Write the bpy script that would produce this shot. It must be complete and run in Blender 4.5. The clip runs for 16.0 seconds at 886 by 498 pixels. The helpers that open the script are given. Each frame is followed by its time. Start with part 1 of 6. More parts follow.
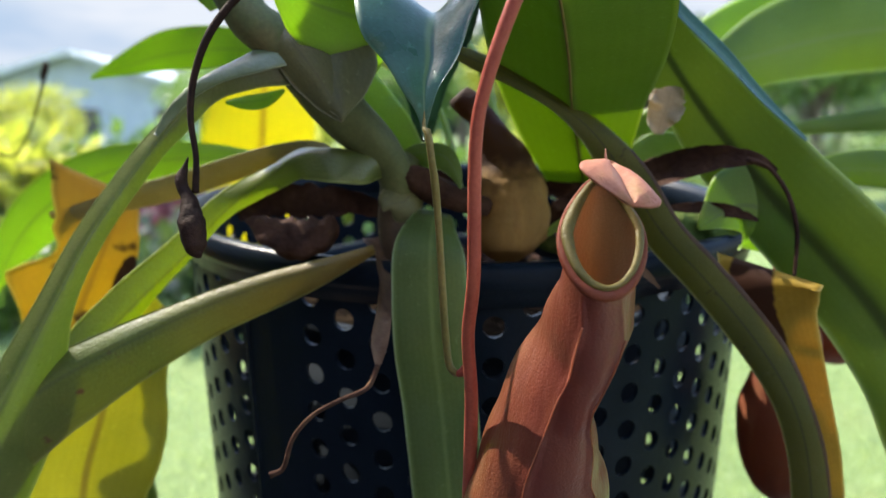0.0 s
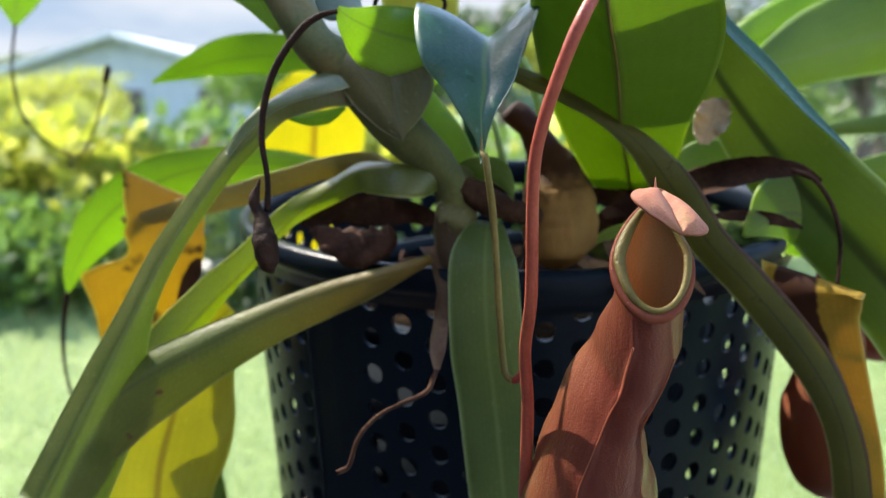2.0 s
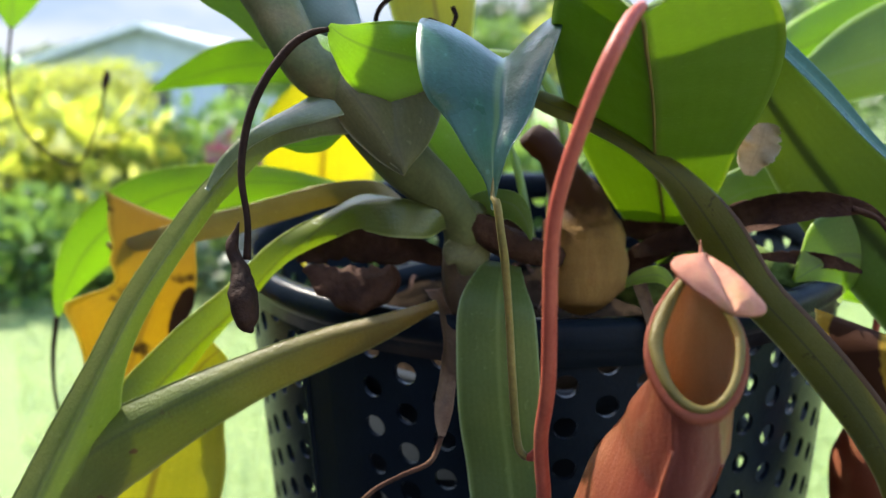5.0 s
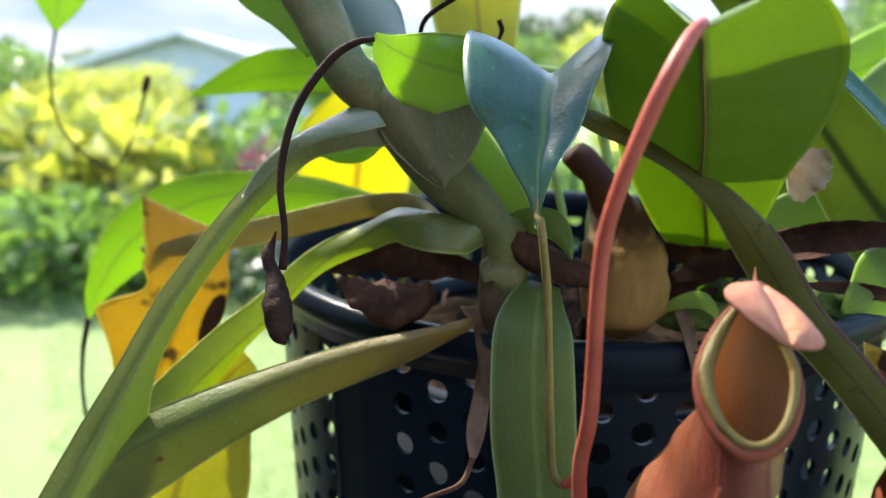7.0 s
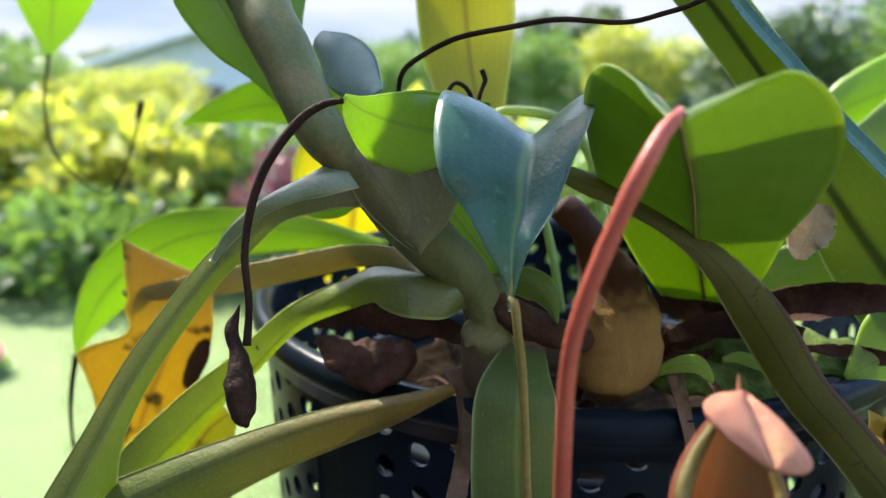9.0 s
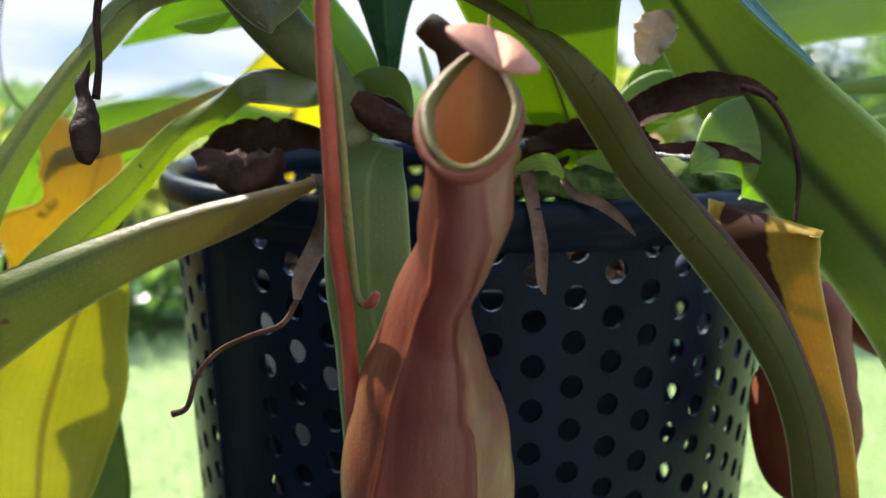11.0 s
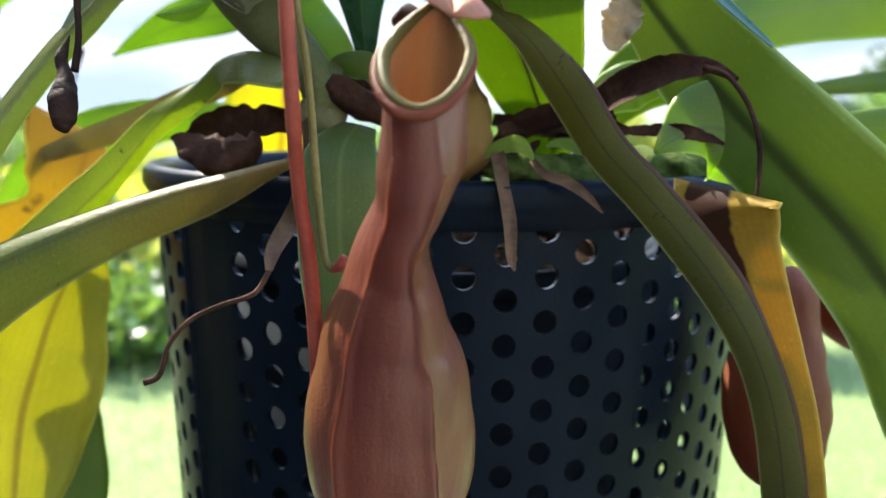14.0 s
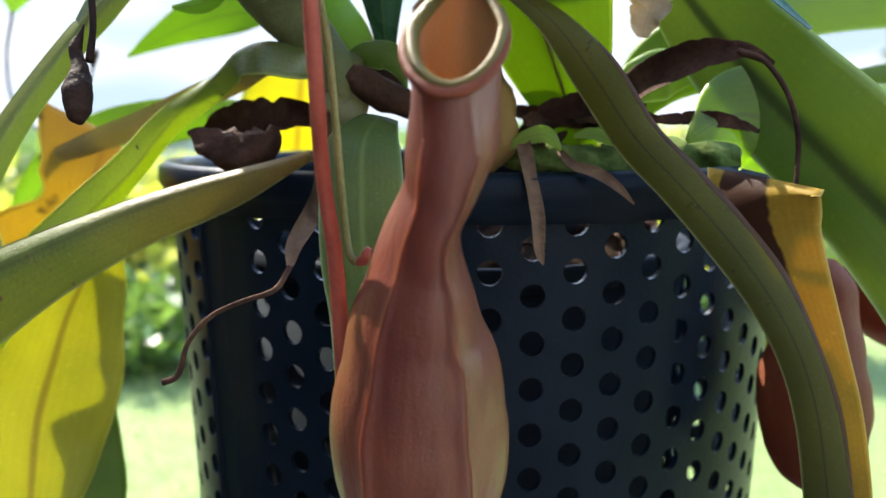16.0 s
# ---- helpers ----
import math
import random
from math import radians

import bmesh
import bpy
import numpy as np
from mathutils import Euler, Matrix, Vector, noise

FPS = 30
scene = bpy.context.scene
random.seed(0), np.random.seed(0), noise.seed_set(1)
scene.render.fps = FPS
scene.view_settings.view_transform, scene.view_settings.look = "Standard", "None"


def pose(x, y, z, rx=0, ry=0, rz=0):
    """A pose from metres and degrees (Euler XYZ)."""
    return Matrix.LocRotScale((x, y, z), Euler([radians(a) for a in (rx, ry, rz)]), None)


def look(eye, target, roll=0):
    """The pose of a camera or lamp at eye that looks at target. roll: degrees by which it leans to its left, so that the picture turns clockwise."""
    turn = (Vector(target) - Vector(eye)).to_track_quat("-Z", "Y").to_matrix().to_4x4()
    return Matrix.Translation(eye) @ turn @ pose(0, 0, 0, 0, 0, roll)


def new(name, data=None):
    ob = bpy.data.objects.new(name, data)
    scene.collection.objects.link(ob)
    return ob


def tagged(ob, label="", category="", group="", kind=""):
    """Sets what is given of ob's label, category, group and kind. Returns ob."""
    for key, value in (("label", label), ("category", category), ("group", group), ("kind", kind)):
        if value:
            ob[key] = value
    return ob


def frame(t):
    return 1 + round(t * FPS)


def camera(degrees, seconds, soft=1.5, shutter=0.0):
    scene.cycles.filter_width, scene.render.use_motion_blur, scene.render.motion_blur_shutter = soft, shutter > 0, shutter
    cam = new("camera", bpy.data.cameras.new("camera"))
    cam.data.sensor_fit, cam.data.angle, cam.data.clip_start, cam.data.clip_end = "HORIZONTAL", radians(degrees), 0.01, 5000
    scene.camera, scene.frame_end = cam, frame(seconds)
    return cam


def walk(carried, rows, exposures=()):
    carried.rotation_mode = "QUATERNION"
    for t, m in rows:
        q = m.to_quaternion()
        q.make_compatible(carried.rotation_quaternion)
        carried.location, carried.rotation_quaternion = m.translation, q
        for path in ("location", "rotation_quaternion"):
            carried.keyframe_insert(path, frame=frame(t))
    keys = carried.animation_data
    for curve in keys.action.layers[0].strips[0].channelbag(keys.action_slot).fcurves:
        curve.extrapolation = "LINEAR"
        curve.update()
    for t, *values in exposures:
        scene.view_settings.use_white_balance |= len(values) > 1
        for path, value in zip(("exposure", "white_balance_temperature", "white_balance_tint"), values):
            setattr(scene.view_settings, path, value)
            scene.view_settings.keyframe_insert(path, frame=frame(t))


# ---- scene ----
cam = camera(54.7, 16.0, soft=1.3)
METRES, EYE, TILT, LEAN, TURN = 0.39, 1.2, -8.0, 0.0, 0.0
ROWS = [
    (0.0, 0.0, 0.0, 0.0, 0.0, 0.0, -0.0),
    (0.5, -0.0345, -0.0095, 0.0315, 0.27, -0.14, -0.15),
    (1.0, -0.0223, -0.0421, 0.0464, 1.17, -0.34, -0.2),
    (1.5, -0.0243, -0.0345, 0.0415, 1.97, -0.79, -0.1),
    (2.0, -0.0122, -0.0382, 0.0282, 2.66, -1.47, 0.24),
    (2.5, 0.0196, -0.0452, 0.0284, 2.89, -1.99, 0.68),
    (3.0, 0.0537, -0.0427, 0.0354, 2.98, -2.25, 0.87),
    (3.5, 0.0444, -0.0103, 0.0436, 3.12, -2.15, 0.69),
    (4.0, -0.0032, 0.0023, 0.0432, 3.27, -2.11, 0.3),
    (6.5, 0.009, 0.0492, 0.0875, 5.69, -1.25, -1.67),
    (7.0, -0.0127, 0.0654, 0.0703, 6.2, -1.17, -2.16),
    (7.5, -0.0145, 0.1051, 0.0981, 6.58, -1.47, -2.4),
    (8.0, -0.004, 0.1483, 0.0913, 6.81, -1.76, -2.46),
    (8.5, 0.0042, 0.1525, 0.1323, 7.06, -1.75, -2.29),
    (9.0, 0.0093, 0.1014, 0.1195, 7.31, -1.42, -2.07),
    (9.5, 0.0708, 0.0711, 0.088, 7.63, -0.87, -1.97),
    (10.0, 0.1158, 0.0697, 0.0286, 7.68, 0.01, -2.04),
    (12.5, 0.1298, 0.0808, -0.0986, 6.38, 3.26, -1.9),
    (13.0, 0.1313, 0.0827, -0.1214, 6.7, 3.79, -2.08),
    (13.5, 0.1454, 0.0817, -0.1203, 7.09, 4.05, -2.2),
    (14.0, 0.1558, 0.0767, -0.1156, 7.49, 4.18, -2.18),
    (14.5, 0.1493, 0.0801, -0.1283, 7.85, 4.33, -2.13),
    (15.0, 0.1561, 0.0847, -0.1292, 8.07, 4.35, -1.88),
    (15.5, 0.1472, 0.0978, -0.1243, 8.26, 4.38, -1.71),
    (16.0, 0.1437, 0.0977, -0.1236, 8.41, 4.57, -1.72),
]
# extra poses at the ends of the stretches
EDGES = [
    (4.2, look((-0.005, 0.008, 1.219), (-0.124, 1.972, 0.863), -0.8)),
    (6.3, look((0.006, 0.033, 1.229), (-0.190, 1.997, 0.905), 0.7)),
    (10.2, look((0.047, 0.029, 1.197), (-0.230, 1.993, 0.935), 1.1)),
    (12.3, look((0.055, 0.028, 1.157), (-0.175, 2.008, 0.985), 0.9)),
]
START = pose(0, 0, EYE, TILT, LEAN, TURN)
KEYED = [(t, START @ pose(METRES * x, METRES * y, METRES * z, 90 + pitch, roll, yaw)) for t, x, y, z, yaw, pitch, roll in ROWS]
walk(cam, sorted(KEYED + EDGES, key=lambda k: k[0]), [(0.0, 1.95), (4.2, 2.06), (6.5, 2.30), (7.5, 2.28), (9.0, 2.14), (10.2, 2.11), (12.5, 2.46), (16.0, 2.45)])
cam.data.dof.use_dof = True
cam.data.dof.focus_distance = 0.215
cam.data.dof.aperture_fstop = 13.0

# ---- light ----
SUN_UP, SUN_TURN = 50.0, -52.0   # height of the sun, and its bearing from straight ahead (minus: to the left)
world = bpy.data.worlds.new("world")
scene.world = world
world.use_nodes = True
wn = world.node_tree.nodes
sky = wn.new("ShaderNodeTexSky")
sky.sky_type, sky.sun_disc = "NISHITA", False
sky.sun_elevation, sky.sun_rotation = radians(SUN_UP), radians(SUN_TURN)
sky.air_density, sky.dust_density = 1.0, 1.3
world.node_tree.links.new(sky.outputs[0], wn["Background"].inputs[0])
wn["Background"].inputs[1].default_value = 0.21
sun = new("sun", bpy.data.lights.new("sun", "SUN"))
sun.data.energy, sun.data.angle, sun.data.color = 3.7, radians(0.5), (1.0, 0.93, 0.80)
SUN_WAY = Vector((math.sin(radians(SUN_TURN)) * math.cos(radians(SUN_UP)), math.cos(radians(SUN_TURN)) * math.cos(radians(SUN_UP)), math.sin(radians(SUN_UP))))
sun.matrix_world = look(SUN_WAY * 20, (0, 0, 0))

# ---- materials ----
def node_mat(name):
    m = bpy.data.materials.new(name)
    m.use_nodes = True
    return m, m.node_tree.nodes, m.node_tree.links, m.node_tree.nodes["Principled BSDF"]


def ramp(nodes, stops):
    r = nodes.new("ShaderNodeValToRGB")
    while len(r.color_ramp.elements) < len(stops):
        r.color_ramp.elements.new(0.5)
    for el, (at_, col) in zip(r.color_ramp.elements, stops):
        el.position, el.color = at_, (*col, 1)
    return r


def noise_tex(nodes, links, scale, detail=4.0, coord="Object", rough=0.55):
    tc = nodes.new("ShaderNodeTexCoord")
    n = nodes.new("ShaderNodeTexNoise")
    n.inputs["Scale"].default_value, n.inputs["Detail"].default_value, n.inputs["Roughness"].default_value = scale, detail, rough
    links.new(tc.outputs[coord], n.inputs["Vector"])
    return n


def mix_col(nodes, links, fac, a, b, mode="MIX"):
    m = nodes.new("ShaderNodeMix")
    m.data_type, m.blend_type = "RGBA", mode
    for sock, val in ((m.inputs[0], fac), (m.inputs[6], a), (m.inputs[7], b)):
        if isinstance(val, (int, float)):
            sock.default_value = val
        elif isinstance(val, tuple):
            sock.default_value = (*val, 1)
        else:
            links.new(val, sock)
    return m.outputs[2]


def surface_mat(name, stops, scale=60, fine=600, rough=0.6, bump=0.15, spec=0.5, metal=0.0):
    """A plain uneven surface: colour from a coarse noise, relief from a fine one."""
    m, nodes, links, bsdf = node_mat(name)
    n = noise_tex(nodes, links, scale)
    r = ramp(nodes, stops)
    links.new(n.outputs[0], r.inputs[0])
    f = noise_tex(nodes, links, fine, 3)
    col = mix_col(nodes, links, 0.35, r.outputs[0], f.outputs[0], "SOFT_LIGHT")
    links.new(col, bsdf.inputs["Base Color"])
    b = nodes.new("ShaderNodeBump")
    b.inputs["Strength"].default_value, b.inputs["Distance"].default_value = bump, 0.6 / fine
    links.new(f.outputs[0], b.inputs["Height"])
    links.new(b.outputs[0], bsdf.inputs["Normal"])
    bsdf.inputs["Roughness"].default_value, bsdf.inputs["Metallic"].default_value = rough, metal
    bsdf.inputs["Specular IOR Level"].default_value = spec
    return m


def leaf_mat(name, low, high, glow, trans=0.4, rough=0.38, rib=(0.2, 0.26, 0.07), spots=None, spot_at=0.62, spot_scale=45, bump=0.07, spec=0.5, stain=None, root=None, rib_w=0.04):
    """A leaf: two-tone green, side veins, a paler line along the middle, light that shines through, and brown patches where it dies."""
    m, nodes, links, bsdf = node_mat(name)
    n = noise_tex(nodes, links, 38, 4)
    r = ramp(nodes, [(0.3, low), (0.7, high)])
    links.new(n.outputs[0], r.inputs[0])
    uv = nodes.new("ShaderNodeUVMap")
    sep = nodes.new("ShaderNodeSeparateXYZ")
    links.new(uv.outputs[0], sep.inputs[0])
    # broad uneven yellowing
    big = noise_tex(nodes, links, 14, 3)
    br = ramp(nodes, [(0.42, (0, 0, 0)), (0.68, (0.55, 0.55, 0.55))])
    links.new(big.outputs[0], br.inputs[0])
    tone = mix_col(nodes, links, br.outputs[0], r.outputs[0], (min(0.6, high[0] * 1.7), min(0.6, high[1] * 1.35), high[2]))
    # long veins that run beside the middle, and slanting ones across
    wave = nodes.new("ShaderNodeTexWave")
    wave.bands_direction = "Y"
    wave.inputs["Scale"].default_value, wave.inputs["Distortion"].default_value, wave.inputs["Detail"].default_value = 4.5, 1.5, 2.0
    links.new(uv.outputs[0], wave.inputs["Vector"])
    col = mix_col(nodes, links, 0.05, tone, wave.outputs[0], "OVERLAY")
    fine = noise_tex(nodes, links, 900, 3)
    col = mix_col(nodes, links, 0.4, col, fine.outputs[0], "SOFT_LIGHT")
    # small pale and dark flecks
    fleck = noise_tex(nodes, links, 420, 2)
    fr = ramp(nodes, [(0.66, (0, 0, 0)), (0.74, (0.45, 0.45, 0.45))])
    links.new(fleck.outputs[0], fr.inputs[0])
    col = mix_col(nodes, links, fr.outputs[0], col, tuple(min(0.7, 1.8 * q + 0.03) for q in high))
    # middle line
    off = nodes.new("ShaderNodeMath"); off.operation = "SUBTRACT"; off.inputs[1].default_value = 0.5
    links.new(sep.outputs[1], off.inputs[0])
    ab = nodes.new("ShaderNodeMath"); ab.operation = "ABSOLUTE"
    links.new(off.outputs[0], ab.inputs[0])
    line = nodes.new("ShaderNodeMapRange")
    line.inputs[1].default_value, line.inputs[2].default_value, line.inputs[3].default_value, line.inputs[4].default_value = rib_w * 0.3, rib_w, 0.55, 0.0
    links.new(ab.outputs[0], line.inputs[0])
    col = mix_col(nodes, links, line.outputs[0], col, rib)
    glow_col = mix_col(nodes, links, 0.35, glow, r.outputs[0], "OVERLAY")
    glow_col = mix_col(nodes, links, line.outputs[0], glow_col, rib)
    if root:
        # another colour towards the foot of the blade
        fade = nodes.new("ShaderNodeMapRange")
        fade.inputs[1].default_value, fade.inputs[2].default_value, fade.inputs[3].default_value, fade.inputs[4].default_value = 0.0, root[1], 0.7, 0.0
        links.new(sep.outputs[0], fade.inputs[0])
        col = mix_col(nodes, links, fade.outputs[0], col, root[0])
        glow_col = mix_col(nodes, links, fade.outputs[0], glow_col, tuple(1.6 * q for q in root[0]))
    # thin pale margin
    rim = nodes.new("ShaderNodeMapRange")
    rim.inputs[1].default_value, rim.inputs[2].default_value, rim.inputs[3].default_value, rim.inputs[4].default_value = 0.47, 0.498, 0.0, 0.75
    links.new(ab.outputs[0], rim.inputs[0])
    pale = tuple(min(0.6, q * 1.5 + 0.10) for q in high)
    col = mix_col(nodes, links, rim.outputs[0], col, pale)
    glow_col = mix_col(nodes, links, rim.outputs[0], glow_col, tuple(min(0.9, q * 1.1 + 0.12) for q in glow))
    if spots:
        sn = noise_tex(nodes, links, spot_scale, 3)
        sr = ramp(nodes, [(spot_at, (0, 0, 0)), (spot_at + 0.06, (1, 1, 1))])
        links.new(sn.outputs[0], sr.inputs[0])
        col = mix_col(nodes, links, sr.outputs[0], col, spots)
        glow_col = mix_col(nodes, links, sr.outputs[0], glow_col, tuple(0.5 * q for q in spots))
    if stain:
        # one large dead patch: middle along and across the blade, reach along and across, colour
        su, sv, ru, rv, sc = stain
        d = nodes.new("ShaderNodeVectorMath"); d.operation = "SUBTRACT"; d.inputs[1].default_value = (su, sv, 0)
        q = nodes.new("ShaderNodeVectorMath"); q.operation = "DIVIDE"; q.inputs[1].default_value = (ru, rv, 1)
        le = nodes.new("ShaderNodeVectorMath"); le.operation = "LENGTH"
        links.new(uv.outputs[0], d.inputs[0]); links.new(d.outputs[0], q.inputs[0]); links.new(q.outputs[0], le.inputs[0])
        wob = nodes.new("ShaderNodeMath"); wob.operation = "MULTIPLY_ADD"; wob.inputs[1].default_value = 0.5
        sn2 = noise_tex(nodes, links, 110, 3)
        links.new(sn2.outputs[0], wob.inputs[0]); links.new(le.outputs["Value"], wob.inputs[2])
        r2 = ramp(nodes, [(0.6, (1, 1, 1)), (0.66, (0, 0, 0))])
        half = nodes.new("ShaderNodeMath"); half.operation = "MULTIPLY"; half.inputs[1].default_value = 0.5
        links.new(wob.outputs[0], half.inputs[0]); links.new(half.outputs[0], r2.inputs[0])
        col = mix_col(nodes, links, r2.outputs[0], col, sc)
        glow_col = mix_col(nodes, links, r2.outputs[0], glow_col, tuple(0.6 * k for k in sc))
    links.new(col, bsdf.inputs["Base Color"])
    rv_ = nodes.new("ShaderNodeMapRange")
    rv_.inputs[1].default_value, rv_.inputs[2].default_value, rv_.inputs[3].default_value, rv_.inputs[4].default_value = 0.3, 0.7, rough - 0.07, rough + 0.12
    gl = noise_tex(nodes, links, 75, 5)
    links.new(gl.outputs[0], rv_.inputs[0])
    links.new(rv_.outputs[0], bsdf.inputs["Roughness"])
    bsdf.inputs["Specular IOR Level"].default_value = spec
    b = nodes.new("ShaderNodeBump")
    b.inputs["Strength"].default_value, b.inputs["Distance"].default_value = bump, 0.001
    mixh = nodes.new("ShaderNodeMath"); mixh.operation = "MULTIPLY_ADD"; mixh.inputs[1].default_value = 0.07
    links.new(wave.outputs[0], mixh.inputs[0]); links.new(fine.outputs[0], mixh.inputs[2])
    links.new(mixh.outputs[0], b.inputs["Height"])
    links.new(b.outputs[0], bsdf.inputs["Normal"])
    tr = nodes.new("ShaderNodeBsdfTranslucent")
    links.new(glow_col, tr.inputs[0])
    links.new(b.outputs[0], tr.inputs[1])
    mx = nodes.new("ShaderNodeMixShader")
    mx.inputs[0].default_value = trans
    links.new(bsdf.outputs[0], mx.inputs[1]); links.new(tr.outputs[0], mx.inputs[2])
    links.new(mx.outputs[0], nodes["Material Output"].inputs[0])
    return m


GREEN = leaf_mat("leaf_green", (0.044, 0.085, 0.019), (0.078, 0.13, 0.032), (0.46, 0.57, 0.03), 0.41, spec=0.3)
GREEN_DEEP = leaf_mat("leaf_green_grooved", (0.052, 0.09, 0.020), (0.096, 0.145, 0.034), (0.45, 0.53, 0.035), 0.44, rib=(0.026, 0.036, 0.010), rib_w=0.08)
SAGE = leaf_mat("leaf_sage", (0.062, 0.092, 0.024), (0.098, 0.135, 0.038), (0.35, 0.46, 0.05), 0.3, 0.46, spec=0.3)
FRESH = leaf_mat("leaf_fresh_green", (0.085, 0.145, 0.024), (0.148, 0.22, 0.042), (0.58, 0.75, 0.07), 0.49)
SHEATH = leaf_mat("leaf_sheathed", (0.10, 0.132, 0.024), (0.175, 0.205, 0.042), (0.56, 0.64, 0.05), 0.45, 0.35, rib=(0.17, 0.17, 0.045), spots=(0.12, 0.07, 0.025), spot_at=0.72, spot_scale=200, spec=0.8, bump=0.28, root=((0.07, 0.074, 0.034), 0.36))
CLASPING = leaf_mat("leaf_base", (0.072, 0.074, 0.03), (0.115, 0.11, 0.046), (0.22, 0.22, 0.05), 0.18, 0.5, rib=(0.08, 0.075, 0.032), spec=0.4, bump=0.2)
MOSSY = leaf_mat("leaf_mossy", (0.084, 0.112, 0.028), (0.145, 0.17, 0.046), (0.46, 0.56, 0.045), 0.32, 0.34, rib=(0.10, 0.125, 0.045), spots=(0.10, 0.06, 0.025), spot_at=0.72, spot_scale=260, spec=0.7, bump=0.22, root=((0.075, 0.078, 0.034), 0.36))
LIME = leaf_mat("leaf_lime", (0.052, 0.060, 0.015), (0.088, 0.096, 0.024), (0.52, 0.50, 0.03), 0.45, 0.44, rib=(0.09, 0.085, 0.03), spots=(0.08, 0.05, 0.02), spot_at=0.66, spot_scale=120, spec=0.3, bump=0.16, stain=(0.62, 0.0, 0.34, 0.11, (0.10, 0.055, 0.03)))
SADDLE = leaf_mat("leaf_base_sheen", (0.062, 0.094, 0.036), (0.105, 0.142, 0.056), (0.3, 0.38, 0.06), 0.22, 0.36, rib=(0.08, 0.1, 0.05), spec=1.0, bump=0.2)
# the sky's sheen, put into the leaf colour as a pale blue-green
SKY_TINT = leaf_mat("leaf_sky_tint", (0.13, 0.20, 0.19), (0.20, 0.29, 0.28), (0.35, 0.5, 0.45), 0.35, 0.42, rib=(0.22, 0.3, 0.28), spec=0.5)
OLIVE_RUSTY = leaf_mat("leaf_olive_rusty", (0.070, 0.096, 0.018), (0.12, 0.145, 0.030), (0.42, 0.46, 0.03), 0.3, 0.40, rib=(0.10, 0.12, 0.035), spots=(0.14, 0.07, 0.025), spot_at=0.67, spot_scale=160, spec=0.4, bump=0.3, root=((0.20, 0.10, 0.02), 0.45))
BLUISH = leaf_mat("leaf_glossy_green", (0.016, 0.062, 0.036), (0.03, 0.095, 0.06), (0.14, 0.30, 0.05), 0.18, 0.28, rib=(0.16, 0.24, 0.10), spec=0.42, bump=0.14)
BLUISH.node_tree.nodes["Principled BSDF"].inputs["IOR"].default_value = 1.48
YELLOW = leaf_mat("leaf_yellow", (0.24, 0.19, 0.03), (0.44, 0.33, 0.03), (0.66, 0.54, 0.05), 0.5, 0.5, rib=(0.3, 0.2, 0.05), spots=(0.14, 0.08, 0.03), spot_at=0.64, spot_scale=38, stain=(0.30, 0.08, 0.10, 0.16, (0.07, 0.03, 0.02)), root=((0.22, 0.155, 0.07), 0.30))
GOLD = leaf_mat("leaf_yellow_green", (0.20, 0.22, 0.02), (0.36, 0.36, 0.03), (0.62, 0.62, 0.02), 0.5, 0.45, rib=(0.22, 0.14, 0.03))
MUSTARD = leaf_mat("leaf_mustard", (0.20, 0.15, 0.025), (0.38, 0.25, 0.03), (0.62, 0.42, 0.03), 0.38, 0.5, rib=(0.3, 0.2, 0.05), spec=0.2, stain=(0.13, 0.63, 0.24, 0.24, (0.055, 0.022, 0.012)))
STRAW = leaf_mat("leaf_straw", (0.18, 0.155, 0.06), (0.29, 0.25, 0.10), (0.5, 0.44, 0.12), 0.35, 0.45, rib=(0.3, 0.24, 0.1), spots=(0.14, 0.08, 0.035), spot_at=0.68, spot_scale=120, bump=0.3)
LEMON = leaf_mat("leaf_lemon", (0.34, 0.32, 0.02), (0.5, 0.45, 0.03), (0.8, 0.76, 0.04), 0.55, 0.5, rib=(0.35, 0.2, 0.05))
DEAD = surface_mat("dead_leaf_brown", [(0.3, (0.018, 0.009, 0.007)), (0.55, (0.048, 0.024, 0.016)), (0.75, (0.11, 0.062, 0.038))], 70, 500, 0.85, 0.6, spec=0.08)
TAN = surface_mat("dry_leaf_tan", [(0.3, (0.06, 0.034, 0.022)), (0.7, (0.14, 0.085, 0.052))], 80, 500, 0.75, 0.6, spec=0.1)
PALE = leaf_mat("dry_flake_pale", (0.26, 0.21, 0.14), (0.36, 0.30, 0.21), (0.5, 0.42, 0.3), 0.4, 0.7, rib=(0.3, 0.24, 0.16), spec=0.2, bump=0.3)
STEM_SKIN = surface_mat("stem_skin", [(0.3, (0.058, 0.068, 0.024)), (0.52, (0.088, 0.096, 0.036)), (0.72, (0.13, 0.108, 0.046))], 60, 700, 0.55, 0.2, spec=0.22)
STEM_BROWN = surface_mat("stem_foot", [(0.3, (0.05, 0.028, 0.018)), (0.55, (0.09, 0.055, 0.03)), (0.75, (0.12, 0.09, 0.045))], 90, 700, 0.6, 0.3)
BLACK = surface_mat("dead_tendril", [(0.3, (0.010, 0.006, 0.005)), (0.7, (0.032, 0.016, 0.010))], 120, 800, 0.75, 0.6, spec=0.08)
REDSTALK = surface_mat("red_tendril", [(0.3, (0.22, 0.038, 0.026)), (0.7, (0.32, 0.075, 0.045))], 60, 900, 0.45, 0.25, spec=0.22)
YGSTALK = surface_mat("olive_tendril", [(0.3, (0.105, 0.09, 0.022)), (0.7, (0.18, 0.135, 0.038))], 60, 900, 0.5, 0.25, spec=0.3)
PLASTIC = surface_mat("black_green_plastic", [(0.3, (0.004, 0.007, 0.012)), (0.7, (0.007, 0.011, 0.018))], 30, 700, 0.30, 0.16, spec=0.06)
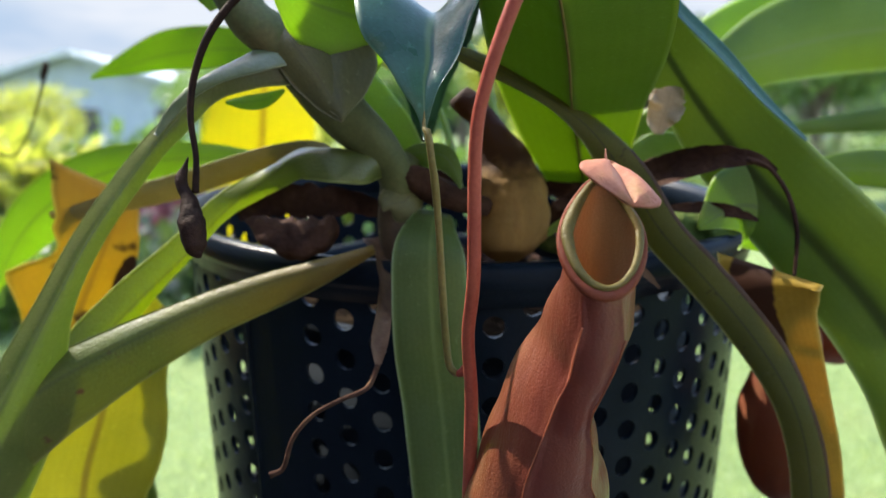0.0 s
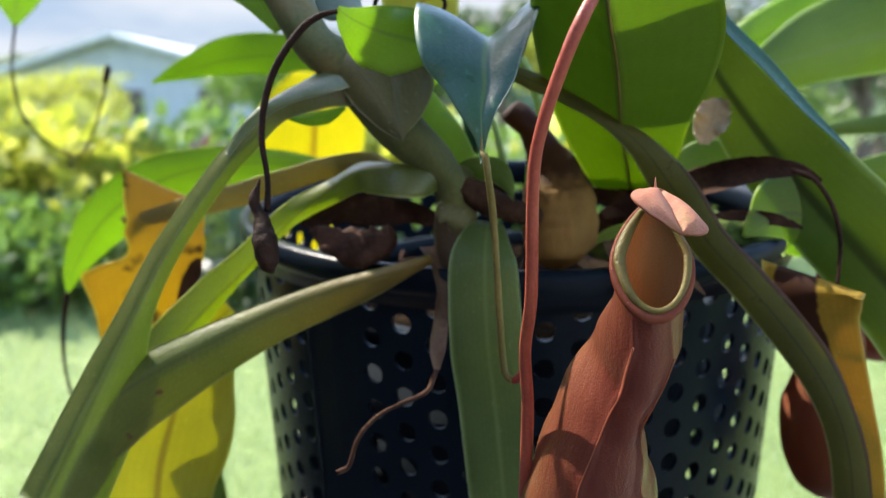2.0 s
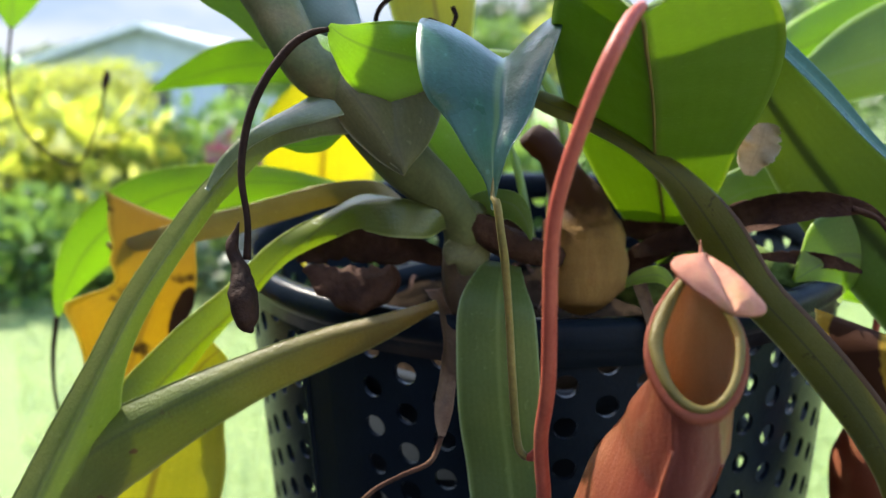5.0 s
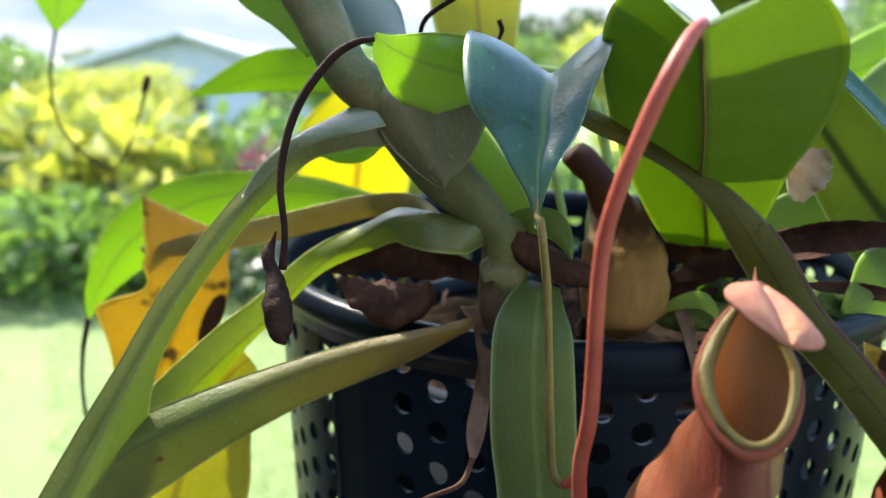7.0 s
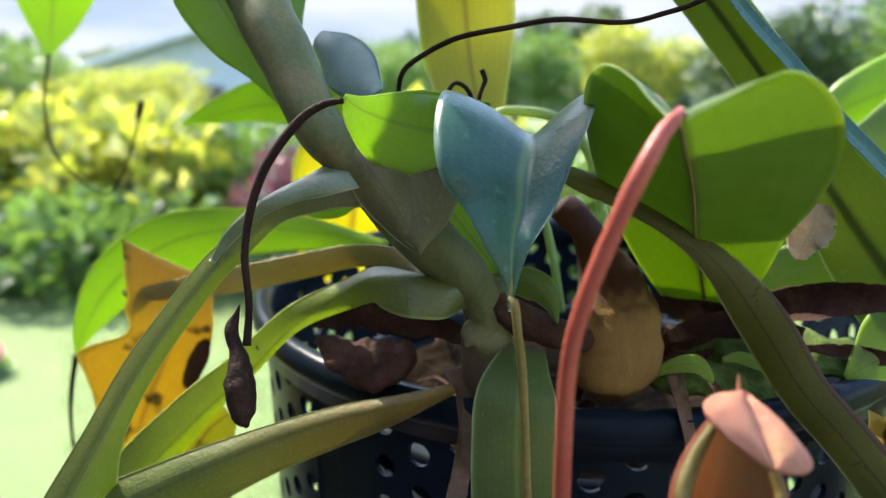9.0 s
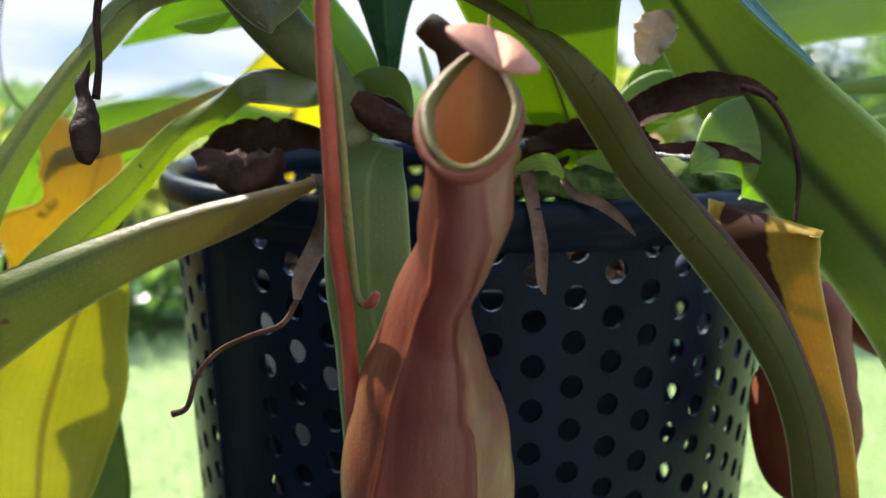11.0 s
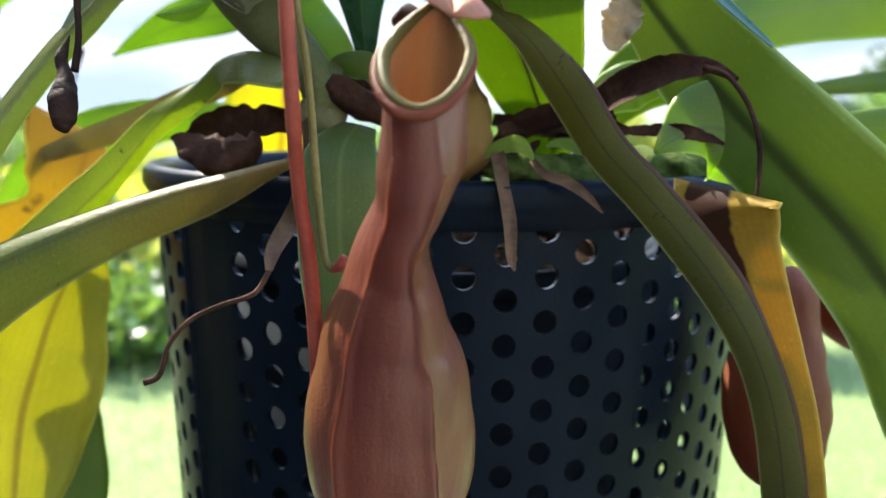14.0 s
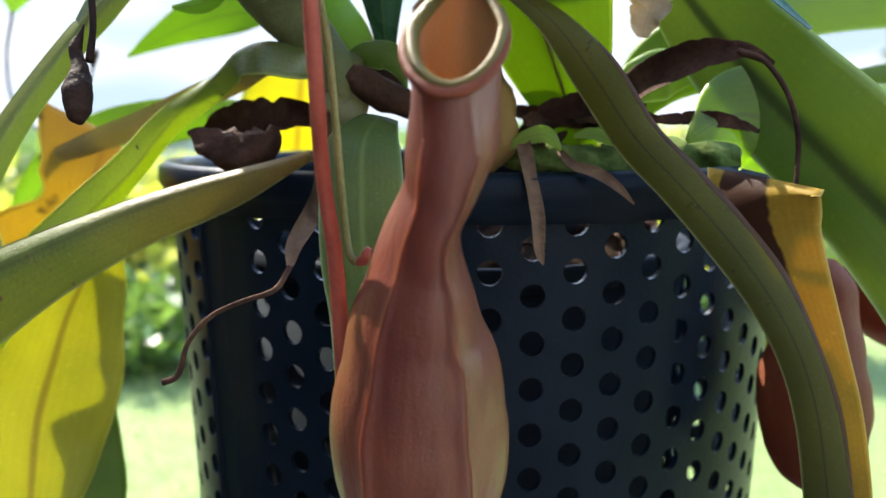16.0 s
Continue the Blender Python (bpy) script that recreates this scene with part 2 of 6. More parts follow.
POTBLACK = surface_mat("black_plastic", [(0.3, (0.012, 0.016, 0.021)), (0.7, (0.018, 0.023, 0.030))], 30, 700, 0.8, 0.12, spec=0.05)
SOIL = surface_mat("potting_mix", [(0.3, (0.008, 0.006, 0.004)), (0.7, (0.022, 0.015, 0.010))], 120, 400, 1.0, 0.6, spec=0.0)
MOSS = surface_mat("moss", [(0.3, (0.03, 0.05, 0.012)), (0.7, (0.09, 0.12, 0.03))], 160, 500, 0.95, 0.7, spec=0.1)


def pitcher_mat(name, low, high, streak, glow, trans=0.22, rough=0.34, coat=0.0):
    """Pitcher skin: blushed along its length, streaked, waxy."""
    m, nodes, links, bsdf = node_mat(name)
    tc = nodes.new("ShaderNodeTexCoord")
    mp = nodes.new("ShaderNodeMapping")
    mp.inputs["Scale"].default_value = (1, 1, 0.16)
    links.new(tc.outputs["Object"], mp.inputs[0])
    n = nodes.new("ShaderNodeTexNoise"); n.inputs["Scale"].default_value = 130; n.inputs["Detail"].default_value = 5
    links.new(mp.outputs[0], n.inputs["Vector"])
    r = ramp(nodes, [(0.32, low), (0.6, high), (0.78, streak)])
    links.new(n.outputs[0], r.inputs[0])
    f = noise_tex(nodes, links, 1500, 3)
    col = mix_col(nodes, links, 0.3, r.outputs[0], f.outputs[0], "SOFT_LIGHT")
    links.new(col, bsdf.inputs["Base Color"])
    bsdf.inputs["Roughness"].default_value = rough
    bsdf.inputs["Coat Weight"].default_value, bsdf.inputs["Coat Roughness"].default_value = coat, 0.27
    if coat:
        # wax that has worn off in patches
        wax = nodes.new("ShaderNodeTexNoise"); wax.inputs["Scale"].default_value = 420; wax.inputs["Detail"].default_value = 5
        links.new(mp.outputs[0], wax.inputs["Vector"])
        wr = ramp(nodes, [(0.34, (0.3, 0.3, 0.3)), (0.56, (1, 1, 1))])
        wk = nodes.new("ShaderNodeMath"); wk.operation = "MULTIPLY"; wk.inputs[1].default_value = coat
        links.new(wax.outputs[0], wr.inputs[0]); links.new(wr.outputs[0], wk.inputs[0]); links.new(wk.outputs[0], bsdf.inputs["Coat Weight"])
    b = nodes.new("ShaderNodeBump"); b.inputs["Strength"].default_value = 0.5; b.inputs["Distance"].default_value = 0.0006
    mh = nodes.new("ShaderNodeMath"); mh.operation = "ADD"
    w = nodes.new("ShaderNodeTexNoise"); w.inputs["Scale"].default_value = 380
    links.new(mp.outputs[0], w.inputs["Vector"])
    wm = nodes.new("ShaderNodeMath"); wm.operation = "MULTIPLY_ADD"; wm.inputs[1].default_value = 1.4
    links.new(w.outputs[0], wm.inputs[0]); links.new(f.outputs[0], wm.inputs[2])
    links.new(wm.outputs[0], mh.inputs[0]); links.new(n.outputs[0], mh.inputs[1])
    links.new(mh.outputs[0], b.inputs["Height"]); links.new(b.outputs[0], bsdf.inputs["Normal"])
    tr = nodes.new("ShaderNodeBsdfTranslucent"); tr.inputs[0].default_value = (*glow, 1)
    mx = nodes.new("ShaderNodeMixShader"); mx.inputs[0].default_value = trans
    links.new(bsdf.outputs[0], mx.inputs[1]); links.new(tr.outputs[0], mx.inputs[2])
    links.new(mx.outputs[0], nodes["Material Output"].inputs[0])
    return m


SKIN = pitcher_mat("pitcher_skin", (0.105, 0.020, 0.014), (0.155, 0.040, 0.022), (0.20, 0.068, 0.032), (0.54, 0.13, 0.05), 0.25, 0.38, 0.8)
SKIN.node_tree.nodes["Principled BSDF"].inputs["Specular IOR Level"].default_value = 0.35
INNER = pitcher_mat("pitcher_inside", (0.30, 0.20, 0.10), (0.38, 0.26, 0.135), (0.30, 0.165, 0.08), (0.46, 0.33, 0.15), 0.38)
WING = pitcher_mat("pitcher_wing", (0.24, 0.065, 0.045), (0.32, 0.10, 0.06), (0.36, 0.15, 0.08), (0.7, 0.3, 0.1), 0.35)
LIDSKIN = pitcher_mat("pitcher_lid", (0.34, 0.13, 0.085), (0.44, 0.20, 0.13), (0.36, 0.26, 0.11), (0.7, 0.32, 0.19), 0.3, 0.6)
LIDSKIN.node_tree.nodes["Principled BSDF"].inputs["Specular IOR Level"].default_value = 0.25
LIPSKIN = pitcher_mat("pitcher_lip", (0.088, 0.070, 0.018), (0.125, 0.098, 0.026), (0.17, 0.07, 0.032), (0.38, 0.27, 0.06), 0.2, 0.48, 0.0)
LIPSKIN.node_tree.nodes["Principled BSDF"].inputs["Specular IOR Level"].default_value = 0.2
COLLAR = pitcher_mat("pitcher_lip_edge", (0.13, 0.032, 0.018), (0.18, 0.05, 0.026), (0.17, 0.08, 0.035), (0.5, 0.16, 0.05), 0.25, 0.5, 0.0)
COLLAR.node_tree.nodes["Principled BSDF"].inputs["Specular IOR Level"].default_value = 0.12
TANPITCH = pitcher_mat("old_pitcher_skin", (0.17, 0.095, 0.028), (0.24, 0.14, 0.045), (0.18, 0.09, 0.03), (0.45, 0.25, 0.05), 0.14, 0.8)
TANPITCH.node_tree.nodes["Principled BSDF"].inputs["Specular IOR Level"].default_value = 0.2
def wither(m, col, low, high):
    """Let a skin dry to another colour towards its upper end, with an uneven border."""
    nodes, links = m.node_tree.nodes, m.node_tree.links
    bsdf = nodes["Principled BSDF"]
    old_col = bsdf.inputs["Base Color"].links[0].from_socket
    tc = nodes.new("ShaderNodeTexCoord")
    sep = nodes.new("ShaderNodeSeparateXYZ")
    links.new(tc.outputs["Generated"], sep.inputs[0])
    n = noise_tex(nodes, links, 160, 4)
    add = nodes.new("ShaderNodeMath"); add.operation = "MULTIPLY_ADD"; add.inputs[1].default_value = 0.3
    links.new(n.outputs[0], add.inputs[0]); links.new(sep.outputs[2], add.inputs[2])
    r = ramp(nodes, [(low, (0, 0, 0)), (high, (1, 1, 1))])
    links.new(add.outputs[0], r.inputs[0])
    links.new(mix_col(nodes, links, r.outputs[0], old_col, col), bsdf.inputs["Base Color"])
    return m


def flank(m, col, glow):
    """Let the flanks of a pitcher, outside its two front ridges, turn paler than the red panel between them."""
    nodes, links = m.node_tree.nodes, m.node_tree.links
    bsdf = nodes["Principled BSDF"]
    old_col = bsdf.inputs["Base Color"].links[0].from_socket
    uv = nodes.new("ShaderNodeUVMap")
    sep = nodes.new("ShaderNodeSeparateXYZ")
    links.new(uv.outputs[0], sep.inputs[0])
    n = noise_tex(nodes, links, 170, 4)
    add = nodes.new("ShaderNodeMath"); add.operation = "MULTIPLY_ADD"; add.inputs[1].default_value = 0.06
    links.new(n.outputs[0], add.inputs[0]); links.new(sep.outputs[0], add.inputs[2])
    r = ramp(nodes, [(0.12, (1, 1, 1)), (0.20, (0.6, 0.6, 0.6)), (0.33, (0.12, 0.12, 0.12)), (0.44, (0, 0, 0)), (0.68, (0, 0, 0)), (0.80, (0.25, 0.25, 0.25)), (0.92, (0.8, 0.8, 0.8))])
    links.new(add.outputs[0], r.inputs[0])
    up = nodes.new("ShaderNodeMapRange")
    up.inputs[1].default_value, up.inputs[2].default_value, up.inputs[3].default_value, up.inputs[4].default_value = 0.45, 0.8, 1.0, 0.4
    links.new(sep.outputs[1], up.inputs[0])
    share = nodes.new("ShaderNodeMath"); share.operation = "MULTIPLY"
    links.new(r.outputs[0], share.inputs[0]); links.new(up.outputs[0], share.inputs[1])
    # the belly turns from crimson to a dull orange brown
    belly = nodes.new("ShaderNodeMapRange")
    belly.inputs[1].default_value, belly.inputs[2].default_value, belly.inputs[3].default_value, belly.inputs[4].default_value = 0.1, 0.55, 0.6, 0.0
    links.new(sep.outputs[1], belly.inputs[0])
    old_col = mix_col(nodes, links, belly.outputs[0], old_col, (0.17, 0.062, 0.03))
    links.new(mix_col(nodes, links, share.outputs[0], old_col, col), bsdf.inputs["Base Color"])
    tr = next(q for q in nodes if q.type == "BSDF_TRANSLUCENT")
    base = tuple(tr.inputs[0].default_value)[:3]
    links.new(mix_col(nodes, links, share.outputs[0], base, glow), tr.inputs[0])
    return m


SKIN = flank(SKIN, (0.25, 0.115, 0.038), (0.66, 0.34, 0.07))
OLDSKIN = wither(TANPITCH, (0.022, 0.010, 0.007), 0.58, 0.74)
RUST = pitcher_mat("far_pitcher_skin", (0.12, 0.036, 0.02), (0.17, 0.058, 0.028), (0.19, 0.085, 0.04), (0.40, 0.12, 0.04), 0.3, 0.5)
RUST.node_tree.nodes["Principled BSDF"].inputs["Specular IOR Level"].default_value = 0.15

# ---- mesh helpers ----
GAZE = Vector((0.02, 0.0, 1.21))   # leaf faces are turned with reference to this place


def part(name, bm, material, parent, label="", smooth=True):
    me = bpy.data.meshes.new(name)
    bm.normal_update()
    bm.to_mesh(me)
    bm.free()
    for p in me.polygons:
        p.use_smooth = smooth
    me.materials.append(material)
    ob = new(name, me)
    if parent:
        ob.parent = parent
    return tagged(ob, label=label)


def thing(name, label, category, group="", kind="", at=(0, 0, 0)):
    ob = new(name)
    ob.empty_display_size = 0.05
    ob.location = at
    return tagged(ob, label, category, group, kind)


def glide(rows, count):
    """A smooth curve through the rows (Catmull-Rom), in steps of nearly equal length."""
    r = np.array(rows, float)
    ext = np.vstack([2 * r[0] - r[1], r, 2 * r[-1] - r[-2]])
    dense = []
    for i in range(len(r) - 1):
        p0, p1, p2, p3 = ext[i:i + 4]
        for k in range(24):
            u = k / 24
            dense.append(0.5 * (2 * p1 + (p2 - p0) * u + (2 * p0 - 5 * p1 + 4 * p2 - p3) * u * u + (3 * p1 - p0 - 3 * p2 + p3) * u ** 3))
    dense.append(r[-1])
    dense = np.array(dense)
    s = np.concatenate([[0], np.cumsum(np.linalg.norm(np.diff(dense[:, :3], axis=0), axis=1))])
    even = np.linspace(0, s[-1], count)
    return np.stack([np.interp(even, s, dense[:, i]) for i in range(dense.shape[1])], axis=1)


def tangents(c):
    out = []
    for i in range(len(c)):
        d = Vector(c[min(i + 1, len(c) - 1), :3] - c[max(i - 1, 0), :3])
        out.append(d.normalized())
    return out


def blade(rows, nu=44, nv=14, thick=0.0007, cup=0.0, fold=0.0, wave=0.05, side=None, seed=1, ragged=0.0, round_=1.3):
    """A leaf blade along a spine: rows of x, y, z, width to its left, to its right, and turn in degrees;
    two more columns, where given, lift the left and the right half."""
    c = glide(rows, nu + 1)
    tan = tangents(c)
    rnd = random.Random(seed)
    ph = [rnd.uniform(0, 6.28) for _ in range(4)]
    bm = bmesh.new()
    uvl = bm.loops.layers.uv.new("UVMap")
    top, low = [], []
    for i in range(nu + 1):
        p, t = Vector(c[i, :3]), tan[i]
        if side:
            s = Vector(side) - t * t.dot(Vector(side))
        else:
            s = t.cross((GAZE - p).normalized())
        s.normalize()
        n = s.cross(t)
        a = radians(c[i, 5])
        s, n = s * math.cos(a) + n * math.sin(a), n * math.cos(a) - s * math.sin(a)
        rt, rl = [], []
        for j in range(nv + 1):
            v = 2 * j / nv - 1
            w = max(c[i, 4] if v > 0 else c[i, 3], 0.0)
            if ragged:
                w *= 1 - ragged * max(0.0, noise.noise(Vector((i * 0.35, 7.0 * (v > 0), seed * 3.1)))) * 1.6
            u = i / nu
            rip = wave * w * v * v * (math.sin(u * 11 + ph[0] + (2 if v > 0 else 0)) + 0.5 * math.sin(u * 23 + ph[1] + 3 * v))
            lift = (c[i, 7] if v > 0 else c[i, 6]) * abs(v) ** round_ if c.shape[1] > 6 else 0.0
            q = p + s * (v * w) + n * (w * lift + cup * w * v * v + fold * w * math.sqrt(v * v + 0.03) + rip)
            th = thick * 0.5 * (1 - 0.55 * v * v)
            rt.append(bm.verts.new(q + n * th))
            rl.append(bm.verts.new(q - n * th))
        top.append(rt)
        low.append(rl)

    def quad(vs, us):
        try:
            f = bm.faces.new(vs)
        except ValueError:
            return
        for lo, uv in zip(f.loops, us):
            lo[uvl].uv = uv
    for i in range(nu):
        for j in range(nv):
            us = [(i / nu, j / nv), ((i + 1) / nu, j / nv), ((i + 1) / nu, (j + 1) / nv), (i / nu, (j + 1) / nv)]
            quad([top[i][j], top[i + 1][j], top[i + 1][j + 1], top[i][j + 1]], us)
            quad([low[i][j], low[i][j + 1], low[i + 1][j + 1], low[i + 1][j]], [us[0], us[3], us[2], us[1]])
        for j in (0, nv):
            us = [(i / nu, j / nv), ((i + 1) / nu, j / nv), ((i + 1) / nu, j / nv), (i / nu, j / nv)]
            quad([top[i][j], low[i][j], low[i + 1][j], top[i + 1][j]], us)
    for i in (0, nu):
        for j in range(nv):
            quad([top[i][j], top[i][j + 1], low[i][j + 1], low[i][j]], [(i / nu, j / nv)] * 4)
    return bm


def tube(rows, count=40, sides=12, lumps=0.0, seed=1, squash=1.0):
    """A round stalk along rows of x, y, z, radius, closed at both ends."""
    c = glide(rows, count)
    tan = tangents(c)
    bm = bmesh.new()
    u = tan[0].orthogonal().normalized()
    rings = []
    for i in range(count):
        t = tan[i]
        u = (u - t * u.dot(t)).normalized()
        w = t.cross(u)
        ring = []
        for k in range(sides):
            a = 2 * math.pi * k / sides
            r = max(c[i, 3], 0.00005)
            if lumps:
                r *= 1 + lumps * noise.noise(Vector((math.cos(a) * 1.6, math.sin(a) * 1.6, i * 0.22 + seed * 5.3)))
            ring.append(bm.verts.new(Vector(c[i, :3]) + u * (r * math.cos(a)) + w * (r * squash * math.sin(a))))
        rings.append(ring)
    for i in range(count - 1):
        for k in range(sides):
            bm.faces.new([rings[i][k], rings[i][(k + 1) % sides], rings[i + 1][(k + 1) % sides], rings[i + 1][k]])
    bm.faces.new(rings[0][::-1])
    bm.faces.new(rings[-1])
    return bm


def loft(rings, close_start=False, close_end=False):
    bm = bmesh.new()
    vs = [[bm.verts.new(p) for p in ring] for ring in rings]
    n = len(vs[0])
    for a, b in zip(vs, vs[1:]):
        for k in range(n):
            bm.faces.new([a[k], a[(k + 1) % n], b[(k + 1) % n], b[k]])
    if close_start:
        bm.faces.new(vs[0][::-1])
    if close_end:
        bm.faces.new(vs[-1])
    return bm


# ---- the garden: ground, beds, bushes, house ----
def ground_mat():
    m, nodes, links, bsdf = node_mat("lawn")
    n = noise_tex(nodes, links, 0.9, 5)
    r = ramp(nodes, [(0.3, (0.09, 0.14, 0.032)), (0.55, (0.115, 0.165, 0.042)), (0.75, (0.15, 0.185, 0.055))])
    links.new(n.outputs[0], r.inputs[0])
    f = noise_tex(nodes, links, 90, 4)
    col = mix_col(nodes, links, 0.5, r.outputs[0], f.outputs[0], "SOFT_LIGHT")
    links.new(col, bsdf.inputs["Base Color"])
    bsdf.inputs["Roughness"].default_value = 0.85
    b = nodes.new("ShaderNodeBump"); b.inputs["Strength"].default_value = 0.8; b.inputs["Distance"].default_value = 0.02
    links.new(f.outputs[0], b.inputs["Height"]); links.new(b.outputs[0], bsdf.inputs["Normal"])
    return m


LAWN = ground_mat()
bm = bmesh.new()
bmesh.ops.create_grid(bm, x_segments=40, y_segments=40, size=600)
for v in bm.verts:
    v.co.z = 0.0 if v.co.length < 60 else 0.02 * (v.co.length - 60) * (0.5 + 0.5 * noise.noise(v.co * 0.01))
ground = part("ground", bm, LAWN, None, "wide sunlit lawn of short bright green grass")
tagged(ground, category="ground", kind="structure")

GRASS = leaf_mat("grass_blade", (0.095, 0.145, 0.038), (0.14, 0.195, 0.056), (0.30, 0.40, 0.10), 0.35, 0.5)
rnd = random.Random(5)
bm = bmesh.new()
for _ in range(26000):
    d = rnd.uniform(1.6, 7.5)
    x, y = d * rnd.uniform(-0.62, 0.55), d
    a, h = rnd.uniform(0, 6.28), rnd.uniform(0.03, 0.065)
    w, lx, ly = 0.004, rnd.gauss(0, 0.02), rnd.gauss(0, 0.02)
    ca, sa = math.cos(a) * w, math.sin(a) * w
    bm.faces.new([bm.verts.new((x - ca, y - sa, 0)), bm.verts.new((x + ca, y + sa, 0)), bm.verts.new((x + lx, y + ly, h))])
grass = part("grass", bm, GRASS, None, "short bright green lawn grass in the sun")
tagged(grass, category="grass", kind="stuff")


def foliage(rnd, centre, size, count, leaf, flat=0.0):
    """Many small pointed leaves set through the outer part of an uneven crown."""
    verts, faces = [], []
    cx, cy, cz = centre
    for _ in range(count):
        d = Vector((rnd.gauss(0, 1), rnd.gauss(0, 1), rnd.gauss(0, 1))).normalized()
        lump = 1 + 0.38 * noise.noise(d * 2.1 + Vector((cx, cy, cz)))
        r = (rnd.random() ** 0.45) * lump
        p = Vector((cx + d.x * size[0] * r, cy + d.y * size[1] * r, cz + d.z * size[2] * r))
        ax = (d + Vector((rnd.gauss(0, 0.7), rnd.gauss(0, 0.7), rnd.gauss(0, 0.7)))).normalized()
        sd = ax.cross(Vector((rnd.gauss(0, 1), rnd.gauss(0, 1), rnd.gauss(0, 1)))).normalized()
        L, W = leaf * rnd.uniform(0.6, 1.3), leaf * rnd.uniform(0.18, 0.34)
        i = len(verts)
        up = ax.cross(sd) * (W * 0.25)
        verts += [p - ax * L * 0.5, p + sd * W + up, p + ax * L * 0.5, p - sd * W + up]
        faces += [(i, i + 1, i + 2), (i, i + 2, i + 3)]
    me = bpy.data.meshes.new("foliage")
    me.from_pydata([tuple(v) for v in verts], [], faces)
    return me


def crown(name, me, material, parent, label=""):
    me.materials.append(material)
    ob = new(name, me)
    ob.parent = parent
    return tagged(ob, label=label)


def bush_mat(name, cols, glow, trans=0.35):
    m, nodes, links, bsdf = node_mat(name)
    g = nodes.new("ShaderNodeNewGeometry")
    r = ramp(nodes, cols)
    links.new(g.outputs["Random Per Island"], r.inputs[0])
    links.new(r.outputs[0], bsdf.inputs["Base Color"])
    bsdf.inputs["Roughness"].default_value = 0.4
    tr = nodes.new("ShaderNodeBsdfTranslucent")
    gc = mix_col(nodes, links, 0.5, glow, r.outputs[0])
    links.new(gc, tr.inputs[0])
    mx = nodes.new("ShaderNodeMixShader"); mx.inputs[0].default_value = trans
    links.new(bsdf.outputs[0], mx.inputs[1]); links.new(tr.outputs[0], mx.inputs[2])
    links.new(mx.outputs[0], nodes["Material Output"].inputs[0])
    return m


BUSH_YELLOW = bush_mat("bush_yellow", [(0.0, (0.03, 0.06, 0.012)), (0.35, (0.11, 0.17, 0.025)), (0.7, (0.34, 0.36, 0.05)), (1.0, (0.50, 0.48, 0.18))], (0.65, 0.68, 0.06), 0.45)
BUSH_GREEN = bush_mat("bush_green", [(0.0, (0.03, 0.07, 0.015)), (0.5, (0.07, 0.14, 0.03)), (1.0, (0.14, 0.22, 0.05))], (0.3, 0.5, 0.06), 0.35)
BUSH_DARK = bush_mat("bush_dark", [(0.0, (0.012, 0.028, 0.010)), (0.6, (0.035, 0.07, 0.02)), (1.0, (0.09, 0.13, 0.04))], (0.16, 0.26, 0.05), 0.22)
BUSH_PURPLE = bush_mat("bush_purple", [(0.0, (0.05, 0.015, 0.03)), (0.6, (0.10, 0.04, 0.06)), (1.0, (0.16, 0.09, 0.08))], (0.3, 0.08, 0.12), 0.3)
PETAL = bush_mat("petal_pink", [(0.0, (0.55, 0.10, 0.28)), (1.0, (0.75, 0.25, 0.45))], (0.9, 0.3, 0.5), 0.4)
PETAL_RED = bush_mat("petal_coral", [(0.0, (0.70, 0.28, 0.28)), (1.0, (0.8, 0.42, 0.40))], (0.9, 0.45, 0.4), 0.4)
BARK = surface_mat("bark", [(0.3, (0.05, 0.035, 0.025)), (0.7, (0.16, 0.12, 0.09))], 9, 60, 0.9, 0.8)

BUSHES = [
    # name of look, x, y, width, height, leaves, leaf length
    (BUSH_DARK, -4.3, 5.6, 1.0, 0.85, 1500, 0.14, "low dark green garden bush beside the lawn"),
    (BUSH_GREEN, -2.9, 5.7, 0.9, 0.65, 1500, 0.14, "low leafy green garden bush beside the lawn"),
    (BUSH_YELLOW, -4.6, 6.6, 1.1, 1.35, 900, 0.28, "golden yellow-green shrub with long leaves in the flower bed"),
    (BUSH_YELLOW, -3.2, 6.7, 1.0, 1.2, 900, 0.28, "golden yellow-green shrub with long leaves in the flower bed"),
    (BUSH_GREEN, -2.3, 7.2, 0.9, 1.15, 1600, 0.15, "leafy green shrub in the flower bed"),
    (BUSH_PURPLE, -1.7, 6.3, 0.55, 0.95, 1800, 0.08, "purple-leaved shrub in the flower bed"),
    (BUSH_DARK, -1.3, 5.7, 0.8, 0.7, 1400, 0.14, "low dark green garden bush beside the lawn"),
    (BUSH_YELLOW, -0.7, 6.9, 0.9, 1.2, 850, 0.28, "golden yellow-green shrub with long leaves in the flower bed"),
    (BUSH_GREEN, 0.2, 6.3, 0.9, 1.0, 1600, 0.15, "leafy green shrub in the flower bed"),
    (BUSH_YELLOW, 1.2, 7.0, 1.0, 1.2, 850, 0.28, "golden yellow-green shrub with long leaves in the flower bed"),
    (BUSH_GREEN, 5.2, 16.0, 1.5, 1.5, 1600, 0.15, "leafy green shrub in the flower bed"),
    (BUSH_DARK, 7.2, 18.5, 2.0, 2.2, 2800, 0.10, "dense dark green shrub behind the lawn"),
    (BUSH_GREEN, 9.4, 17.5, 1.8, 1.8, 1600, 0.15, "leafy green shrub in the flower bed"),
    (BUSH_YELLOW, -6.2, 7.0, 1.3, 1.4, 900, 0.28, "golden yellow-green shrub with long leaves in the flower bed"),
    (BUSH_GREEN, -7.6, 6.4, 1.2, 1.2, 1600, 0.15, "leafy green shrub in the flower bed"),
]
